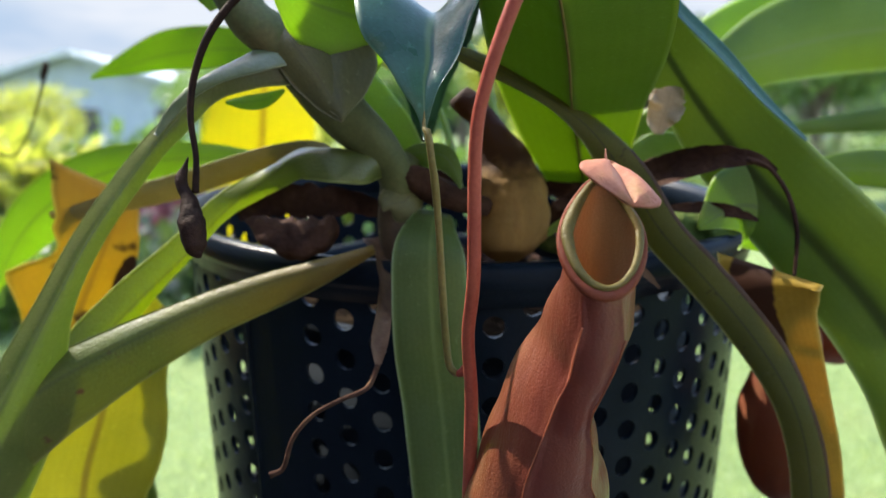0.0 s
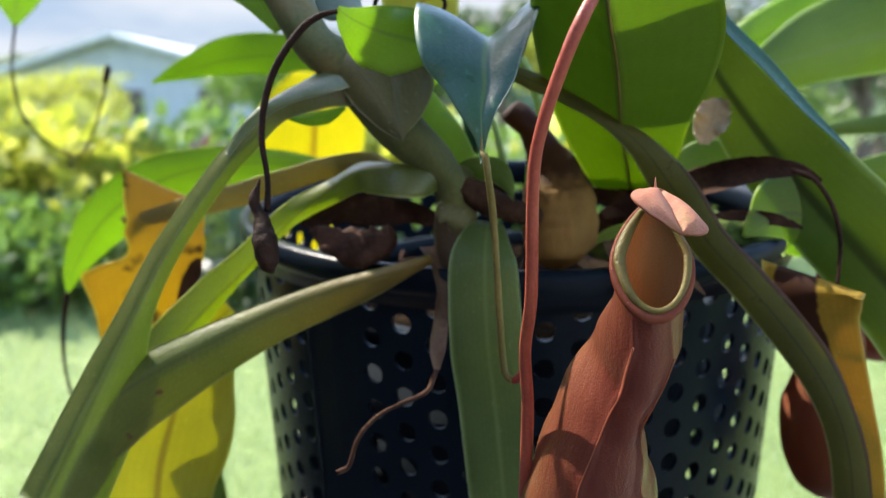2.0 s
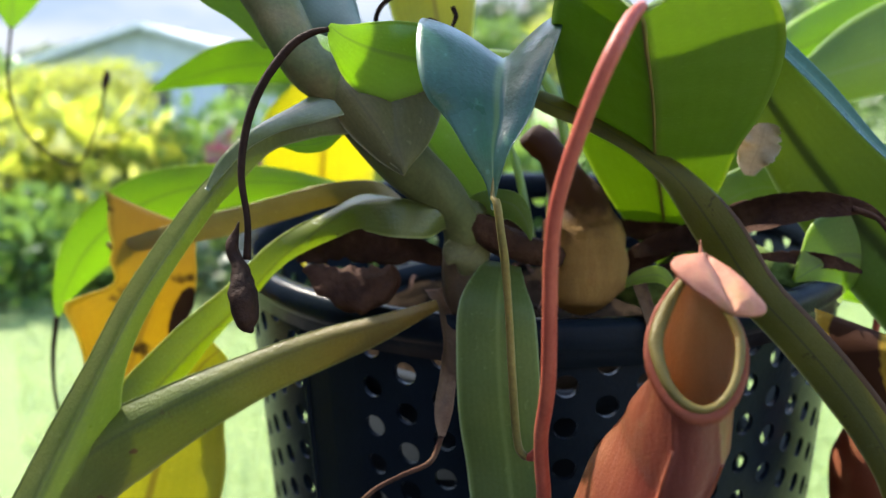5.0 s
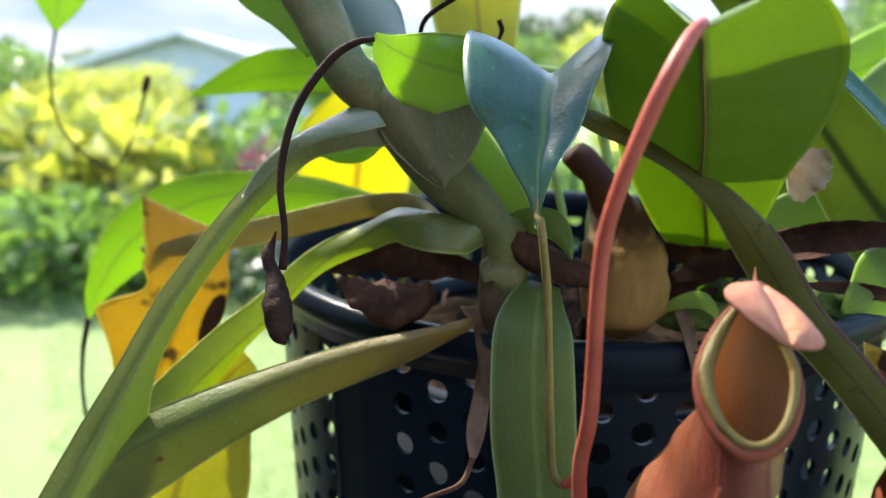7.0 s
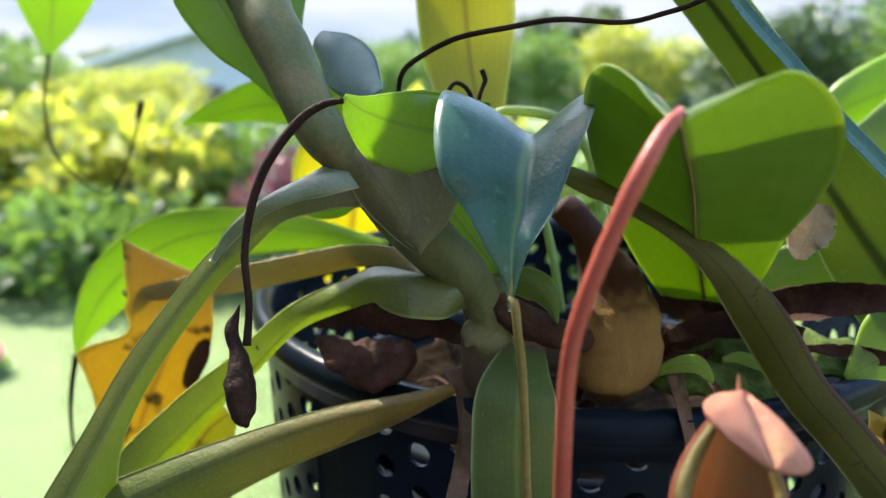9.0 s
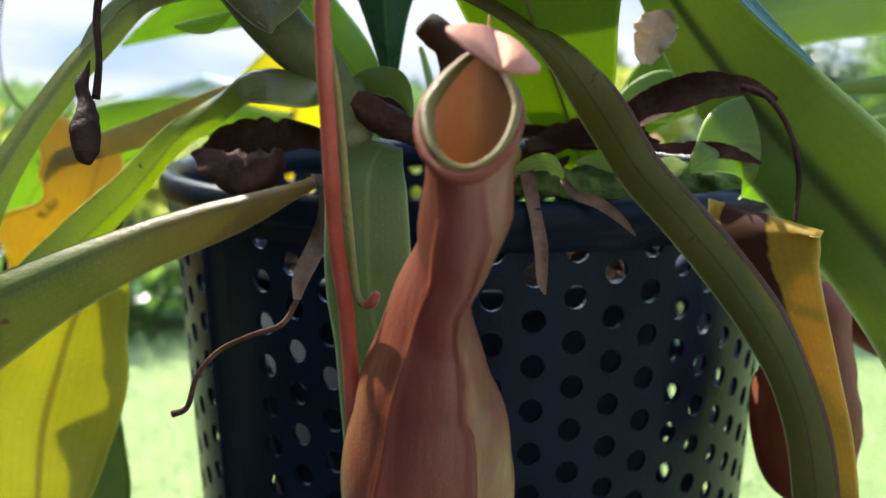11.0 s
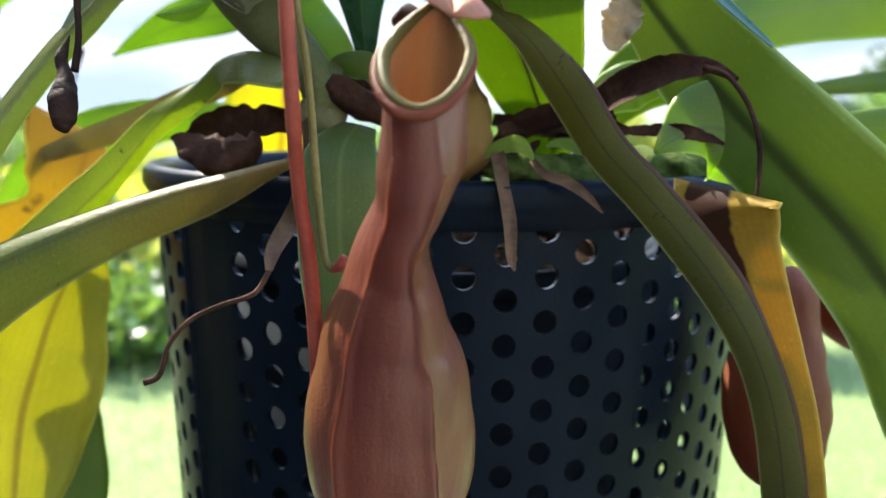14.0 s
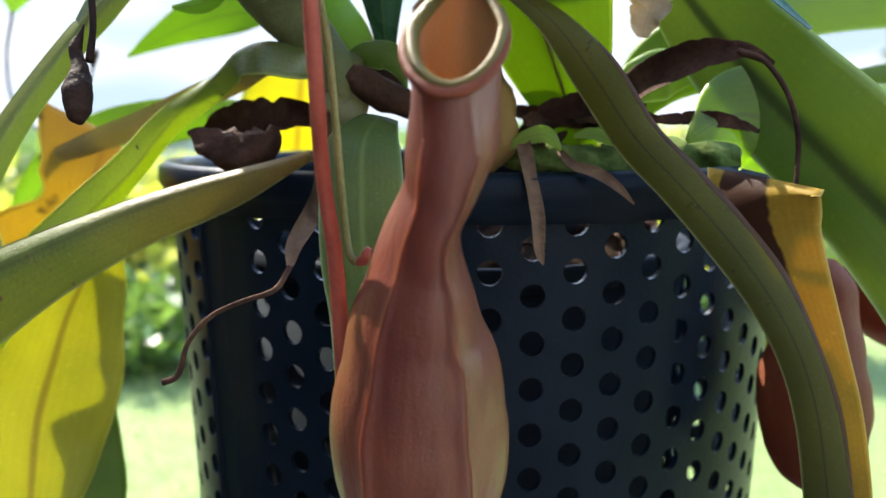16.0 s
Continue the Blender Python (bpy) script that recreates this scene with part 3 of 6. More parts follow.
for k, (mat, x, y, w, h, n, leaf, label) in enumerate(BUSHES):
    rb = random.Random(100 + k)
    bush = thing("bush", label, "bush", "garden shrubs", at=(x, y - 0.5, 0))
    for q in range(5):
        a = q * 1.26 + k
        part("stalk", tube([(0.04 * math.cos(a), 0.04 * math.sin(a), -0.02, 0.016), (0.22 * w * math.cos(a), 0.22 * w * math.sin(a), h * 0.35, 0.011),
                            (0.5 * w * math.cos(a), 0.5 * w * math.sin(a), h * 0.75, 0.005)], 10, 6), BARK, bush)
    crown("crown", foliage(rb, (0, 0, h * 0.52), (w, w * 0.8, h * 0.52), n, leaf), mat, bush)

FLOWERS = [(PETAL, -3.4, 5.0, 0.16), (PETAL_RED, -2.52, 3.5, 0.10), (PETAL, -0.07, 6.0, 1.02), (PETAL, 0.33, 6.0, 0.94), (PETAL, 0.48, 6.0, 0.74), (PETAL_RED, 0.9, 8.6, 1.32)]
for k, (mat, x, y, z) in enumerate(FLOWERS):
    fl = thing("flowering_plant", "pink flowers on thin green stalks by the lawn", "flower", "pink flowers", at=(x, y, 0))
    part("stalk", tube([(0, 0, -0.01, 0.008), (0.01, 0, z * 0.5, 0.006), (0, 0, z, 0.004)], 8, 6), BUSH_GREEN, fl)
    crown("blossom", foliage(random.Random(300 + k), (0, 0, z), (0.08, 0.06, 0.05), 120, 0.06), mat, fl)
    crown("leaves", foliage(random.Random(330 + k), (0, 0, z * 0.45), (0.10, 0.10, z * 0.3), 90, 0.08), BUSH_GREEN, fl)


def tree(x, y, h, w, mat, seed, label):
    rb = random.Random(seed)
    t = thing("tree", label, "tree", "garden trees", at=(x, y, 0))
    part("trunk", tube([(0, 0, -0.1, 0.05 * h), (0.1, 0, h * 0.25, 0.035 * h), (-0.1, 0.1, h * 0.55, 0.02 * h), (0, 0, h * 0.85, 0.006 * h)], 14, 8, 0.2), BARK, t)
    for q in range(6):
        a = q * 1.05 + seed
        part("limb", tube([(0, 0, h * 0.3 + 0.04 * h * q, 0.014 * h), (0.25 * w * math.cos(a), 0.25 * w * math.sin(a), h * 0.5 + 0.04 * h * q, 0.009 * h),
                           (0.6 * w * math.cos(a), 0.6 * w * math.sin(a), h * 0.62 + 0.04 * h * q, 0.003 * h)], 8, 6), BARK, t)
    for q in range(7):
        a = q * 0.9 + seed
        crown("crown", foliage(rb, (0.5 * w * math.cos(a), 0.5 * w * math.sin(a), h * (0.58 + 0.06 * (q % 4))), (w * 0.5, w * 0.5, h * 0.17), 900, 0.045 * h), mat, t)
    return t


TREES = [(-6.8, 13.0, 2.05, 1.4, BUSH_YELLOW), (-3.2, 14.5, 2.6, 1.2, BUSH_GREEN), (-8.8, 12.5, 2.5, 1.4, BUSH_GREEN), (-0.8, 16.0, 3.0, 1.3, BUSH_GREEN), (1.6, 18.0, 3.2, 1.5, BUSH_YELLOW),
         (3.6, 15.0, 3.2, 1.6, BUSH_DARK), (6.0, 14.0, 3.6, 1.8, BUSH_GREEN), (0.4, 22.0, 4.2, 1.6, BUSH_DARK), (-4.8, 19.0, 2.9, 1.4, BUSH_GREEN), (9.0, 20.0, 5.0, 2.6, BUSH_DARK)]
for k, (x, y, h, w, mat) in enumerate(TREES):
    tree(x, y, h, w, mat, 500 + k, "small leafy garden tree behind the flower beds")

# pale spiky rosette plant across the lawn
SPIKES = bush_mat("spiky_leaf", [(0.0, (0.16, 0.22, 0.10)), (1.0, (0.30, 0.36, 0.20))], (0.5, 0.6, 0.25), 0.3)
spiky = thing("spiky_plant", "pale green spiky rosette plant across the lawn", "plant", at=(5.4, 12.0, 0))
part("trunk", tube([(0, 0, -0.02, 0.10), (0.02, 0, 0.4, 0.085), (0, 0.01, 0.8, 0.07)], 10, 10, 0.2), BARK, spiky)
rp = random.Random(21)
for k in range(64):
    a, e = rp.uniform(0, 6.28), rp.uniform(-0.35, 1.35)
    d = Vector((math.cos(a) * math.cos(e), math.sin(a) * math.cos(e), math.sin(e)))
    p, L = Vector((0, 0, 0.82)), rp.uniform(0.38, 0.55)
    sag = Vector((0, 0, -0.05 * math.cos(e)))
    part("blade", blade([(*(p + d * 0.03), 0.012, 0.012, 0), (*(p + d * L * 0.5), 0.018, 0.018, 0), (*(p + d * L + sag), 0.001, 0.001, 0)], 8, 2, 0.002, seed=k), SPIKES, spiky)

# far wooded rise
bm = bmesh.new()
rf = random.Random(9)
for k in range(700):
    x, y = rf.uniform(-160, 160), rf.uniform(95, 150)
    s = rf.uniform(3, 6)
    g = bmesh.ops.create_icosphere(bm, subdivisions=1, radius=s, matrix=Matrix.Translation((x, y, 0.5 + s * 0.4 + 0.02 * (y - 95))))
    for v in g["verts"]:
        v.co += Vector((rf.gauss(0, 0.8), rf.gauss(0, 0.8), rf.gauss(0, 0.8)))
woods = part("woods", bm, surface_mat("far_woods", [(0.3, (0.035, 0.06, 0.03)), (0.7, (0.10, 0.13, 0.06))], 0.3, 2, 0.9, 0.6), None, "distant hazy green woods along the horizon", smooth=False)
tagged(woods, category="woods", kind="stuff")

# far sky over the hills: pale blue with thin bright cloud
CLOUD, cn, cl, cb = node_mat("hazy_sky")
cmap = cn.new("ShaderNodeMapping")
cmap.inputs["Scale"].default_value = (1, 1, 4.5)
ctc = cn.new("ShaderNodeTexCoord")
cl.new(ctc.outputs["Object"], cmap.inputs[0])
cnoise = cn.new("ShaderNodeTexNoise")
cnoise.inputs["Scale"].default_value, cnoise.inputs["Detail"].default_value = 0.008, 5.0
cl.new(cmap.outputs[0], cnoise.inputs["Vector"])
cramp = ramp(cn, [(0.36, (0.135, 0.172, 0.225)), (0.56, (0.215, 0.23, 0.255))])
cl.new(cnoise.outputs[0], cramp.inputs[0])
cem = cn.new("ShaderNodeEmission")
cl.new(cramp.outputs[0], cem.inputs[0])
cl.new(cem.outputs[0], cn["Material Output"].inputs[0])
bm = bmesh.new()
arc = [radians(-75 + 150 * k / 40) for k in range(41)]
ring = [[bm.verts.new((420 * math.sin(a), 420 * math.cos(a), z)) for a in arc] for z in (-20, 60, 150)]
for lo, hi in zip(ring, ring[1:]):
    for k in range(40):
        bm.faces.new([lo[k], lo[k + 1], hi[k + 1], hi[k]])
haze = part("backdrop", bm, CLOUD, None, "pale blue sky with thin bright cloud")
tagged(haze, category="sky", kind="structure")

# house with a low gable roof, beyond the beds
WALLPAINT = surface_mat("house_paint", [(0.3, (0.30, 0.33, 0.37)), (0.7, (0.38, 0.41, 0.45))], 2, 60, 0.8, 0.2)
ROOFING = surface_mat("grey_roof_sheet", [(0.3, (0.38, 0.39, 0.40)), (0.7, (0.48, 0.49, 0.50))], 1.5, 40, 0.45, 0.2)
GLASSY = surface_mat("window_glass", [(0.3, (0.02, 0.025, 0.03)), (0.7, (0.04, 0.045, 0.05))], 2, 60, 0.08, 0.02)


def box(bm, x0, x1, y0, y1, z0, z1):
    g = bmesh.ops.create_cube(bm, size=1, matrix=Matrix.LocRotScale(((x0 + x1) / 2, (y0 + y1) / 2, (z0 + z1) / 2), None, (x1 - x0, y1 - y0, z1 - z0)))
    return g["verts"]


house = thing("house", "grey single-storey house with a grey gable roof beyond the garden", "house", at=(-11.4, 27.0, 0))
bm = bmesh.new()
box(bm, -4.5, 4.5, 0, 8, 0, 2.1)
part("wall", bm, WALLPAINT, house, smooth=False)
for sgn in (-1, 1):
    bm = bmesh.new()
    vs = [bm.verts.new(p) for p in ((sgn * 5.0, -0.6, 1.95), (0, -0.6, 3.42), (0, 8.6, 3.42), (sgn * 5.0, 8.6, 1.95), (sgn * 5.0, -0.6, 2.1), (0, -0.6, 3.57), (0, 8.6, 3.57), (sgn * 5.0, 8.6, 2.1))]
    for q in ((0, 1, 2, 3), (4, 5, 6, 7), (0, 1, 5, 4), (1, 2, 6, 5), (2, 3, 7, 6), (3, 0, 4, 7)):
        bm.faces.new([vs[i] for i in q])
    bmesh.ops.recalc_face_normals(bm, faces=bm.faces)
    part("roof", bm, ROOFING, house, smooth=False)
bm = bmesh.new()
vs = [bm.verts.new(p) for p in ((-4.5, 0.05, 2.08), (4.5, 0.05, 2.08), (0, 0.05, 3.40), (-4.5, 0.2, 2.08), (4.5, 0.2, 2.08), (0, 0.2, 3.40))]
for q in ((0, 1, 2), (5, 4, 3), (0, 3, 4, 1), (1, 4, 5, 2), (2, 5, 3, 0)):
    bm.faces.new([vs[i] for i in q])
part("gable", bm, WALLPAINT, house, smooth=False)
for x in (-3.2, 0.2, 3.0):
    bm = bmesh.new()
    box(bm, x - 0.6, x + 0.6, -0.05, 0.04, 0.9, 1.9)
    win = part("window", bm, WALLPAINT, house, smooth=False)
    bm = bmesh.new()
    box(bm, x - 0.52, x + 0.52, -0.06, 0.0, 0.98, 1.82)
    part("pane", bm, GLASSY, win, smooth=False)

# ---- unseen walls and paving, added to shape the light on the plant ----
DARK_WALL = surface_mat("added_dark_wall", [(0.3, (0.04, 0.035, 0.03)), (0.7, (0.065, 0.057, 0.05))], 3, 60, 0.8, 0.4)
PLASTER = surface_mat("added_wall_plaster", [(0.3, (0.28, 0.275, 0.265)), (0.7, (0.36, 0.355, 0.34))], 3, 80, 0.85, 0.3)
# added behind the camera to keep sky light off the front of the plant
bm = bmesh.new()
box(bm, -3.2, 3.2, -1.75, -1.6, 0, 2.7)
wall = part("unseen_wall_south", bm, PLASTER, None, "plain plastered wall added out of view to hold back sky light", smooth=False)
tagged(wall, category="wall", kind="structure")
# added out of view, so the left of the pot mirrors something dark
bm = bmesh.new()
box(bm, -1.45, -1.3, -1.6, 1.2, 0, 2.7)
wall = part("unseen_wall_west", bm, DARK_WALL, None, "plain dark wall added out of view to darken reflections in the pot", smooth=False)
tagged(wall, category="wall", kind="structure")
# added below the view; its dark colour cuts the light bounced off the ground
DARK_GROUND = surface_mat("added_dark_ground", [(0.3, (0.08, 0.08, 0.078)), (0.7, (0.13, 0.13, 0.127))], 4, 90, 0.9, 0.5, spec=0.2)
bm = bmesh.new()
box(bm, -1.5, 1.5, -1.6, 1.7, -0.1, 0.012)
pave = part("pavement", bm, DARK_GROUND, None, "plain dark paving added out of view to cut light from below", smooth=False)
tagged(pave, category="pavement", kind="structure")

# ---- the pot ----
POT_R, POT_TOP = 0.131, 0.0
POT_AT = pose(0.011, 0.418, 1.164, 5.0, 0, 0)   # the middle of its rim; it hangs a little forward
pot = thing("perforated_pot", "black-green plastic planter pot with rows of round holes", "pot")
pot.matrix_basis = POT_AT


def pot_r(z):
    """The pot narrows slightly downwards from the rim."""
    return POT_R + 0.045 * z


HOLES, ROWS_DOWN, PITCH, HOLE_R = 60, 13, 0.0152, 0.0041
PLAIN = (54, 55)   # columns beside the seam that have no holes


def pot_wall():
    """Wall with real round holes, in staggered columns, and with thickness."""
    verts, faces = [], []
    thick, seg, top, step = 0.0018, 16, -0.0059, 2 * math.pi / HOLES

    def at_(a, z, out):
        r = pot_r(z) - (0 if out else thick)
        return (r * math.sin(a), -r * math.cos(a), z)
    for i in range(HOLES):
        a0 = (i - 0.5) * step
        sh = PITCH / 2 if i % 2 else 0
        plain = i in PLAIN
        for j in range(0 if plain else ROWS_DOWN):
            zc = top - PITCH * (j + 0.5) - sh
            corner, hole = [], []
            for k in range(seg):
                g = 2 * math.pi * k / seg
                cx, cz = math.cos(g), math.sin(g)
                q, e = divmod((k + 2) % 16, 4)   # four even steps along each side of the cell
                e = e / 2 - 1
                ex, ez = ((1, e), (-e, 1), (-1, -e), (e, -1))[q]
                corner.append((a0 + ex * step / 2, zc + ez * PITCH / 2))
                hole.append((a0 + HOLE_R / POT_R * cx, zc + HOLE_R * cz))
            base = len(verts)
            for out in (True, False):
                verts += [at_(a, z, out) for a, z in corner] + [at_(a, z, out) for a, z in hole]
            co, ho, ci, hi = base, base + seg, base + 2 * seg, base + 3 * seg
            for k in range(seg):
                l = (k + 1) % seg
                faces += [(co + k, co + l, ho + l, ho + k), (ci + l, ci + k, hi + k, hi + l), (ho + k, ho + l, hi + l, hi + k)]
        # plain strips over and under the shifted columns
        foot = top - PITCH * ROWS_DOWN
        for z0, z1 in ((-0.004, foot - 0.02),) if plain else ((-0.004, top - sh), (foot - sh, foot - 0.02)):
            base = len(verts)
            for out in (True, False):
                verts += [at_(a0 - step / 2, z0, out), at_(a0 + step / 2, z0, out), at_(a0 + step / 2, z1, out), at_(a0 - step / 2, z1, out)]
            faces += [(base, base + 1, base + 2, base + 3), (base + 7, base + 6, base + 5, base + 4)]
    me = bpy.data.meshes.new("shell")
    me.from_pydata(verts, [], faces)
    bm = bmesh.new()
    bm.from_mesh(me)
    bmesh.ops.remove_doubles(bm, verts=bm.verts, dist=0.00002)
    return part("shell", bm, PLASTIC, pot, smooth=False)


pot_wall()


def turned(profile, sides=72):
    """A round body from a profile of radius and height, closed on itself."""
    rings = []
    for r, z in profile:
        rings.append([Vector((r * math.cos(2 * math.pi * k / sides), r * math.sin(2 * math.pi * k / sides), z)) for k in range(sides)])
    rings.append(rings[0])
    bm = bmesh.new()
    vs = [[bm.verts.new(p) for p in ring] for ring in rings[:-1]]
    vs.append(vs[0])
    for a, b in zip(vs, vs[1:]):
        for k in range(sides):
            bm.faces.new([a[k], a[(k + 1) % sides], b[(k + 1) % sides], b[k]])
    bmesh.ops.recalc_face_normals(bm, faces=bm.faces)
    return bm


part("rim", turned([(POT_R - 0.004, -0.012), (POT_R - 0.0045, -0.002), (POT_R - 0.002, 0.002), (POT_R + 0.0015, 0.0025), (POT_R + 0.0042, 0.0005), (POT_R + 0.0045, -0.005),
                    (POT_R + 0.003, -0.0075), (POT_R + 0.0016, -0.009), (POT_R + 0.0014, -0.0135), (POT_R - 0.001, -0.0135)]), PLASTIC, pot, "rolled plastic rim")
zb = -0.0059 - PITCH * ROWS_DOWN - 0.02
part("base", turned([(0.002, zb), (pot_r(zb), zb), (pot_r(zb) - 0.001, zb + 0.004), (0.002, zb + 0.004)]), PLASTIC, pot)

# moulded seam down the side of the wall
a = (PLAIN[0] - 1.0) * 2 * math.pi / HOLES
part("seam", tube([(pot_r(z) * math.sin(a), -pot_r(z) * math.cos(a), z, 0.0012) for z in (-0.012, -0.08, -0.15, zb + 0.004)], 12, 8), PLASTIC, pot)

nursery = thing("nursery_pot", "plain black inner plant pot standing in the planter", "pot")
INNER_AT = POT_AT @ pose(0, -0.024, 0.010)
nursery.matrix_basis = INNER_AT
part("body", turned([(0.004, zb - 0.004), (0.080, zb - 0.004), (0.090, -0.050), (0.0885, -0.050), (0.078, zb - 0.001), (0.004, zb - 0.001)]), POTBLACK, nursery)
part("rim", turned([(0.0885, -0.050), (0.0925, -0.049), (0.0935, -0.046), (0.0935, -0.041), (0.0925, -0.040), (0.089, -0.040), (0.0882, -0.044)]), POTBLACK, nursery, "thick rolled rim")
rings = []
for k in range(18):
    r = 0.0872 * (k + 0.2) / 17.2
    rings.append([Vector((r * math.cos(a), r * math.sin(a), -0.050 + 0.006 * noise.noise(Vector((r * math.cos(a), r * math.sin(a), 0)) * 60)
                          + 0.004 * noise.noise(Vector((r * math.cos(a), r * math.sin(a), 0.3)) * 170))) for a in np.linspace(0, 2 * math.pi, 61)[:-1]])
bm = loft(rings, close_start=True)
soil = part("soil", bm, SOIL, None, "dark crumbly potting mix in the inner pot", smooth=False)
soil.matrix_basis = INNER_AT
tagged(soil, category="soil")

stand = thing("plant_stand", "plain dark wooden stand under the planter", "stand", at=(0.0, 0.43, 0))
pb = (POT_AT @ Vector((0, 0, zb))).z
WOOD = surface_mat("dark_wood", [(0.3, (0.06, 0.035, 0.02)), (0.7, (0.13, 0.08, 0.045))], 12, 120, 0.6, 0.4)
bm = bmesh.new()
box(bm, -0.15, 0.15, -0.15, 0.15, pb - 0.035, pb - 0.012)
part("tabletop", bm, WOOD, stand, smooth=False)
for sx in (-1, 1):
    for sy in (-1, 1):
        bm = bmesh.new()
        box(bm, sx * 0.12 - 0.014, sx * 0.12 + 0.014, sy * 0.12 - 0.014, sy * 0.12 + 0.014, 0, pb - 0.034)
        part("leg", bm, WOOD, stand, smooth=False)

# ---- the pitcher plant ----
# -- plant rows --
STEM = [(-0.0950, 0.3100, 1.2840, 0.0091), (-0.0810, 0.2920, 1.2660, 0.0083), (-0.0690, 0.2820, 1.2480, 0.0075), (-0.0610, 0.2770, 1.2350, 0.0070), 
    (-0.0530, 0.2770, 1.2280, 0.0077), (-0.0420, 0.2800, 1.2170, 0.0087), (-0.0320, 0.2830, 1.2040, 0.0081), (-0.0220, 0.2870, 1.1940, 0.0072), 
    (-0.0160, 0.2910, 1.1840, 0.0063), (-0.0150, 0.2940, 1.1750, 0.0068)]
CLASP = [(-0.0500, 0.2840, 1.2290, 0.0051, 0.0051, 0), (-0.0410, 0.2740, 1.2230, 0.0150, 0.0101, 0), (-0.0360, 0.2700, 1.2180, 0.0168, 0.0106, 0), 
    (-0.0330, 0.2680, 1.2110, 0.0108, 0.0064, 0), (-0.0310, 0.2660, 1.2050, 0.0025, 0.0022, 0), (-0.0310, 0.2660, 1.2020, 0.0003, 0.0003, 0)]
WRAP = [(-0.0500, 0.2720, 1.2310, 0.0040, 0.0030, 0), (-0.0465, 0.2680, 1.2265, 0.0072, 0.0066, 0), (-0.0425, 0.2670, 1.2215, 0.0085, 0.0078, 0), (-0.0385, 0.2670, 1.2160, 0.0080, 0.0074, 0), (-0.0350, 0.2675, 1.2100, 0.0058, 0.0054, 0), (-0.0322, 0.2672, 1.2050, 0.0028, 0.0026, 0), (-0.0310, 0.2668, 1.2022, 0.0004, 0.0004, 0)]
CLASP_LOW = [(-0.0080, 0.2920, 1.1810, 0.0035, 0.0035, 0), (-0.0130, 0.2860, 1.1760, 0.0079, 0.0069, 0), (-0.0180, 0.2840, 1.1750, 0.0031, 0.0051, 0), 
    (-0.0200, 0.2840, 1.1730, 0.0005, 0.0005, 0)]
LEAF_A = [(-0.0410, 0.2840, 1.2270, 0.0008, 0.0008, -20), (-0.0490, 0.2730, 1.2240, 0.0072, 0.0080, -35), 
    (-0.0600, 0.2700, 1.2190, 0.0049, 0.0049, -40), (-0.0730, 0.2690, 1.2130, 0.0039, 0.0033, -30), (-0.0840, 0.2680, 1.2010, 0.0041, 0.0038, -10), 
    (-0.0930, 0.2670, 1.1900, 0.0041, 0.0041, 0), (-0.1090, 0.2630, 1.1670, 0.0045, 0.0047, 0), (-0.1210, 0.2600, 1.1450, 0.0065, 0.0051, 0), 
    (-0.1320, 0.2560, 1.1230, 0.0151, 0.0065, 0), (-0.1420, 0.2520, 1.1030, 0.0209, 0.0071, 0), (-0.1530, 0.2480, 1.0810, 0.0224, 0.0078, 0)]
SADDLE_A = [(-0.0400, 0.2810, 1.2290, 0.0012, 0.0012, -30), (-0.0470, 0.2740, 1.2260, 0.0058, 0.0054, -52), (-0.0550, 0.2700, 1.2230, 0.0064, 0.0060, -55), (-0.0650, 0.2690, 1.2190, 0.0042, 0.0034, -50), (-0.0730, 0.2680, 1.2150, 0.0030, 0.0020, -42), (-0.0790, 0.2680, 1.2110, 0.0026, 0.0014, -36), (-0.0850, 0.2680, 1.2050, 0.0026, 0.0012, -34), (-0.0890, 0.2670, 1.1980, 0.0010, 0.0006, -34)]
LEAF_B = [(-0.0230, 0.2840, 1.1600, 0.0016, 0.0016, 0), (-0.0320, 0.2820, 1.1570, 0.0036, 0.0022, 0), (-0.0450, 0.2810, 1.1530, 0.0067, 0.0031, 0), 
    (-0.0590, 0.2800, 1.1490, 0.0091, 0.0037, 0), (-0.0810, 0.2760, 1.1410, 0.0109, 0.0046, 0), (-0.1070, 0.2700, 1.1290, 0.0141, 0.0068, 0), 
    (-0.1290, 0.2650, 1.1170, 0.0180, 0.0083, 0), (-0.1430, 0.2610, 1.1030, 0.0180, 0.0081, 0), (-0.1540, 0.2590, 1.0860, 0.0143, 0.0069, 0), 
    (-0.1620, 0.2570, 1.0680, 0.0059, 0.0036, 0)]
LEAF_C = [(-0.0080, 0.2900, 1.1880, 0.0024, 0.0028, 0), (-0.0170, 0.2850, 1.1900, 0.0048, 0.0058, -20), (-0.0250, 0.2800, 1.1920, 0.0076, 0.0080, -52), (-0.0350, 0.2790, 1.1940, 0.0092, 0.0086, -58), (-0.0470, 0.2850, 1.1920, 0.0074, 0.0064, -52), (-0.0580, 0.2940, 1.1850, 0.0050, 0.0046, -25), 
    (-0.0770, 0.3010, 1.1710, 0.0049, 0.0049, 20), (-0.0930, 0.3030, 1.1540, 0.0059, 0.0063, 30), (-0.1100, 0.3020, 1.1380, 0.0072, 0.0076, 25), 
    (-0.1290, 0.2960, 1.1170, 0.0083, 0.0087, 15), (-0.1400, 0.2900, 1.0980, 0.0076, 0.0076, 10)]
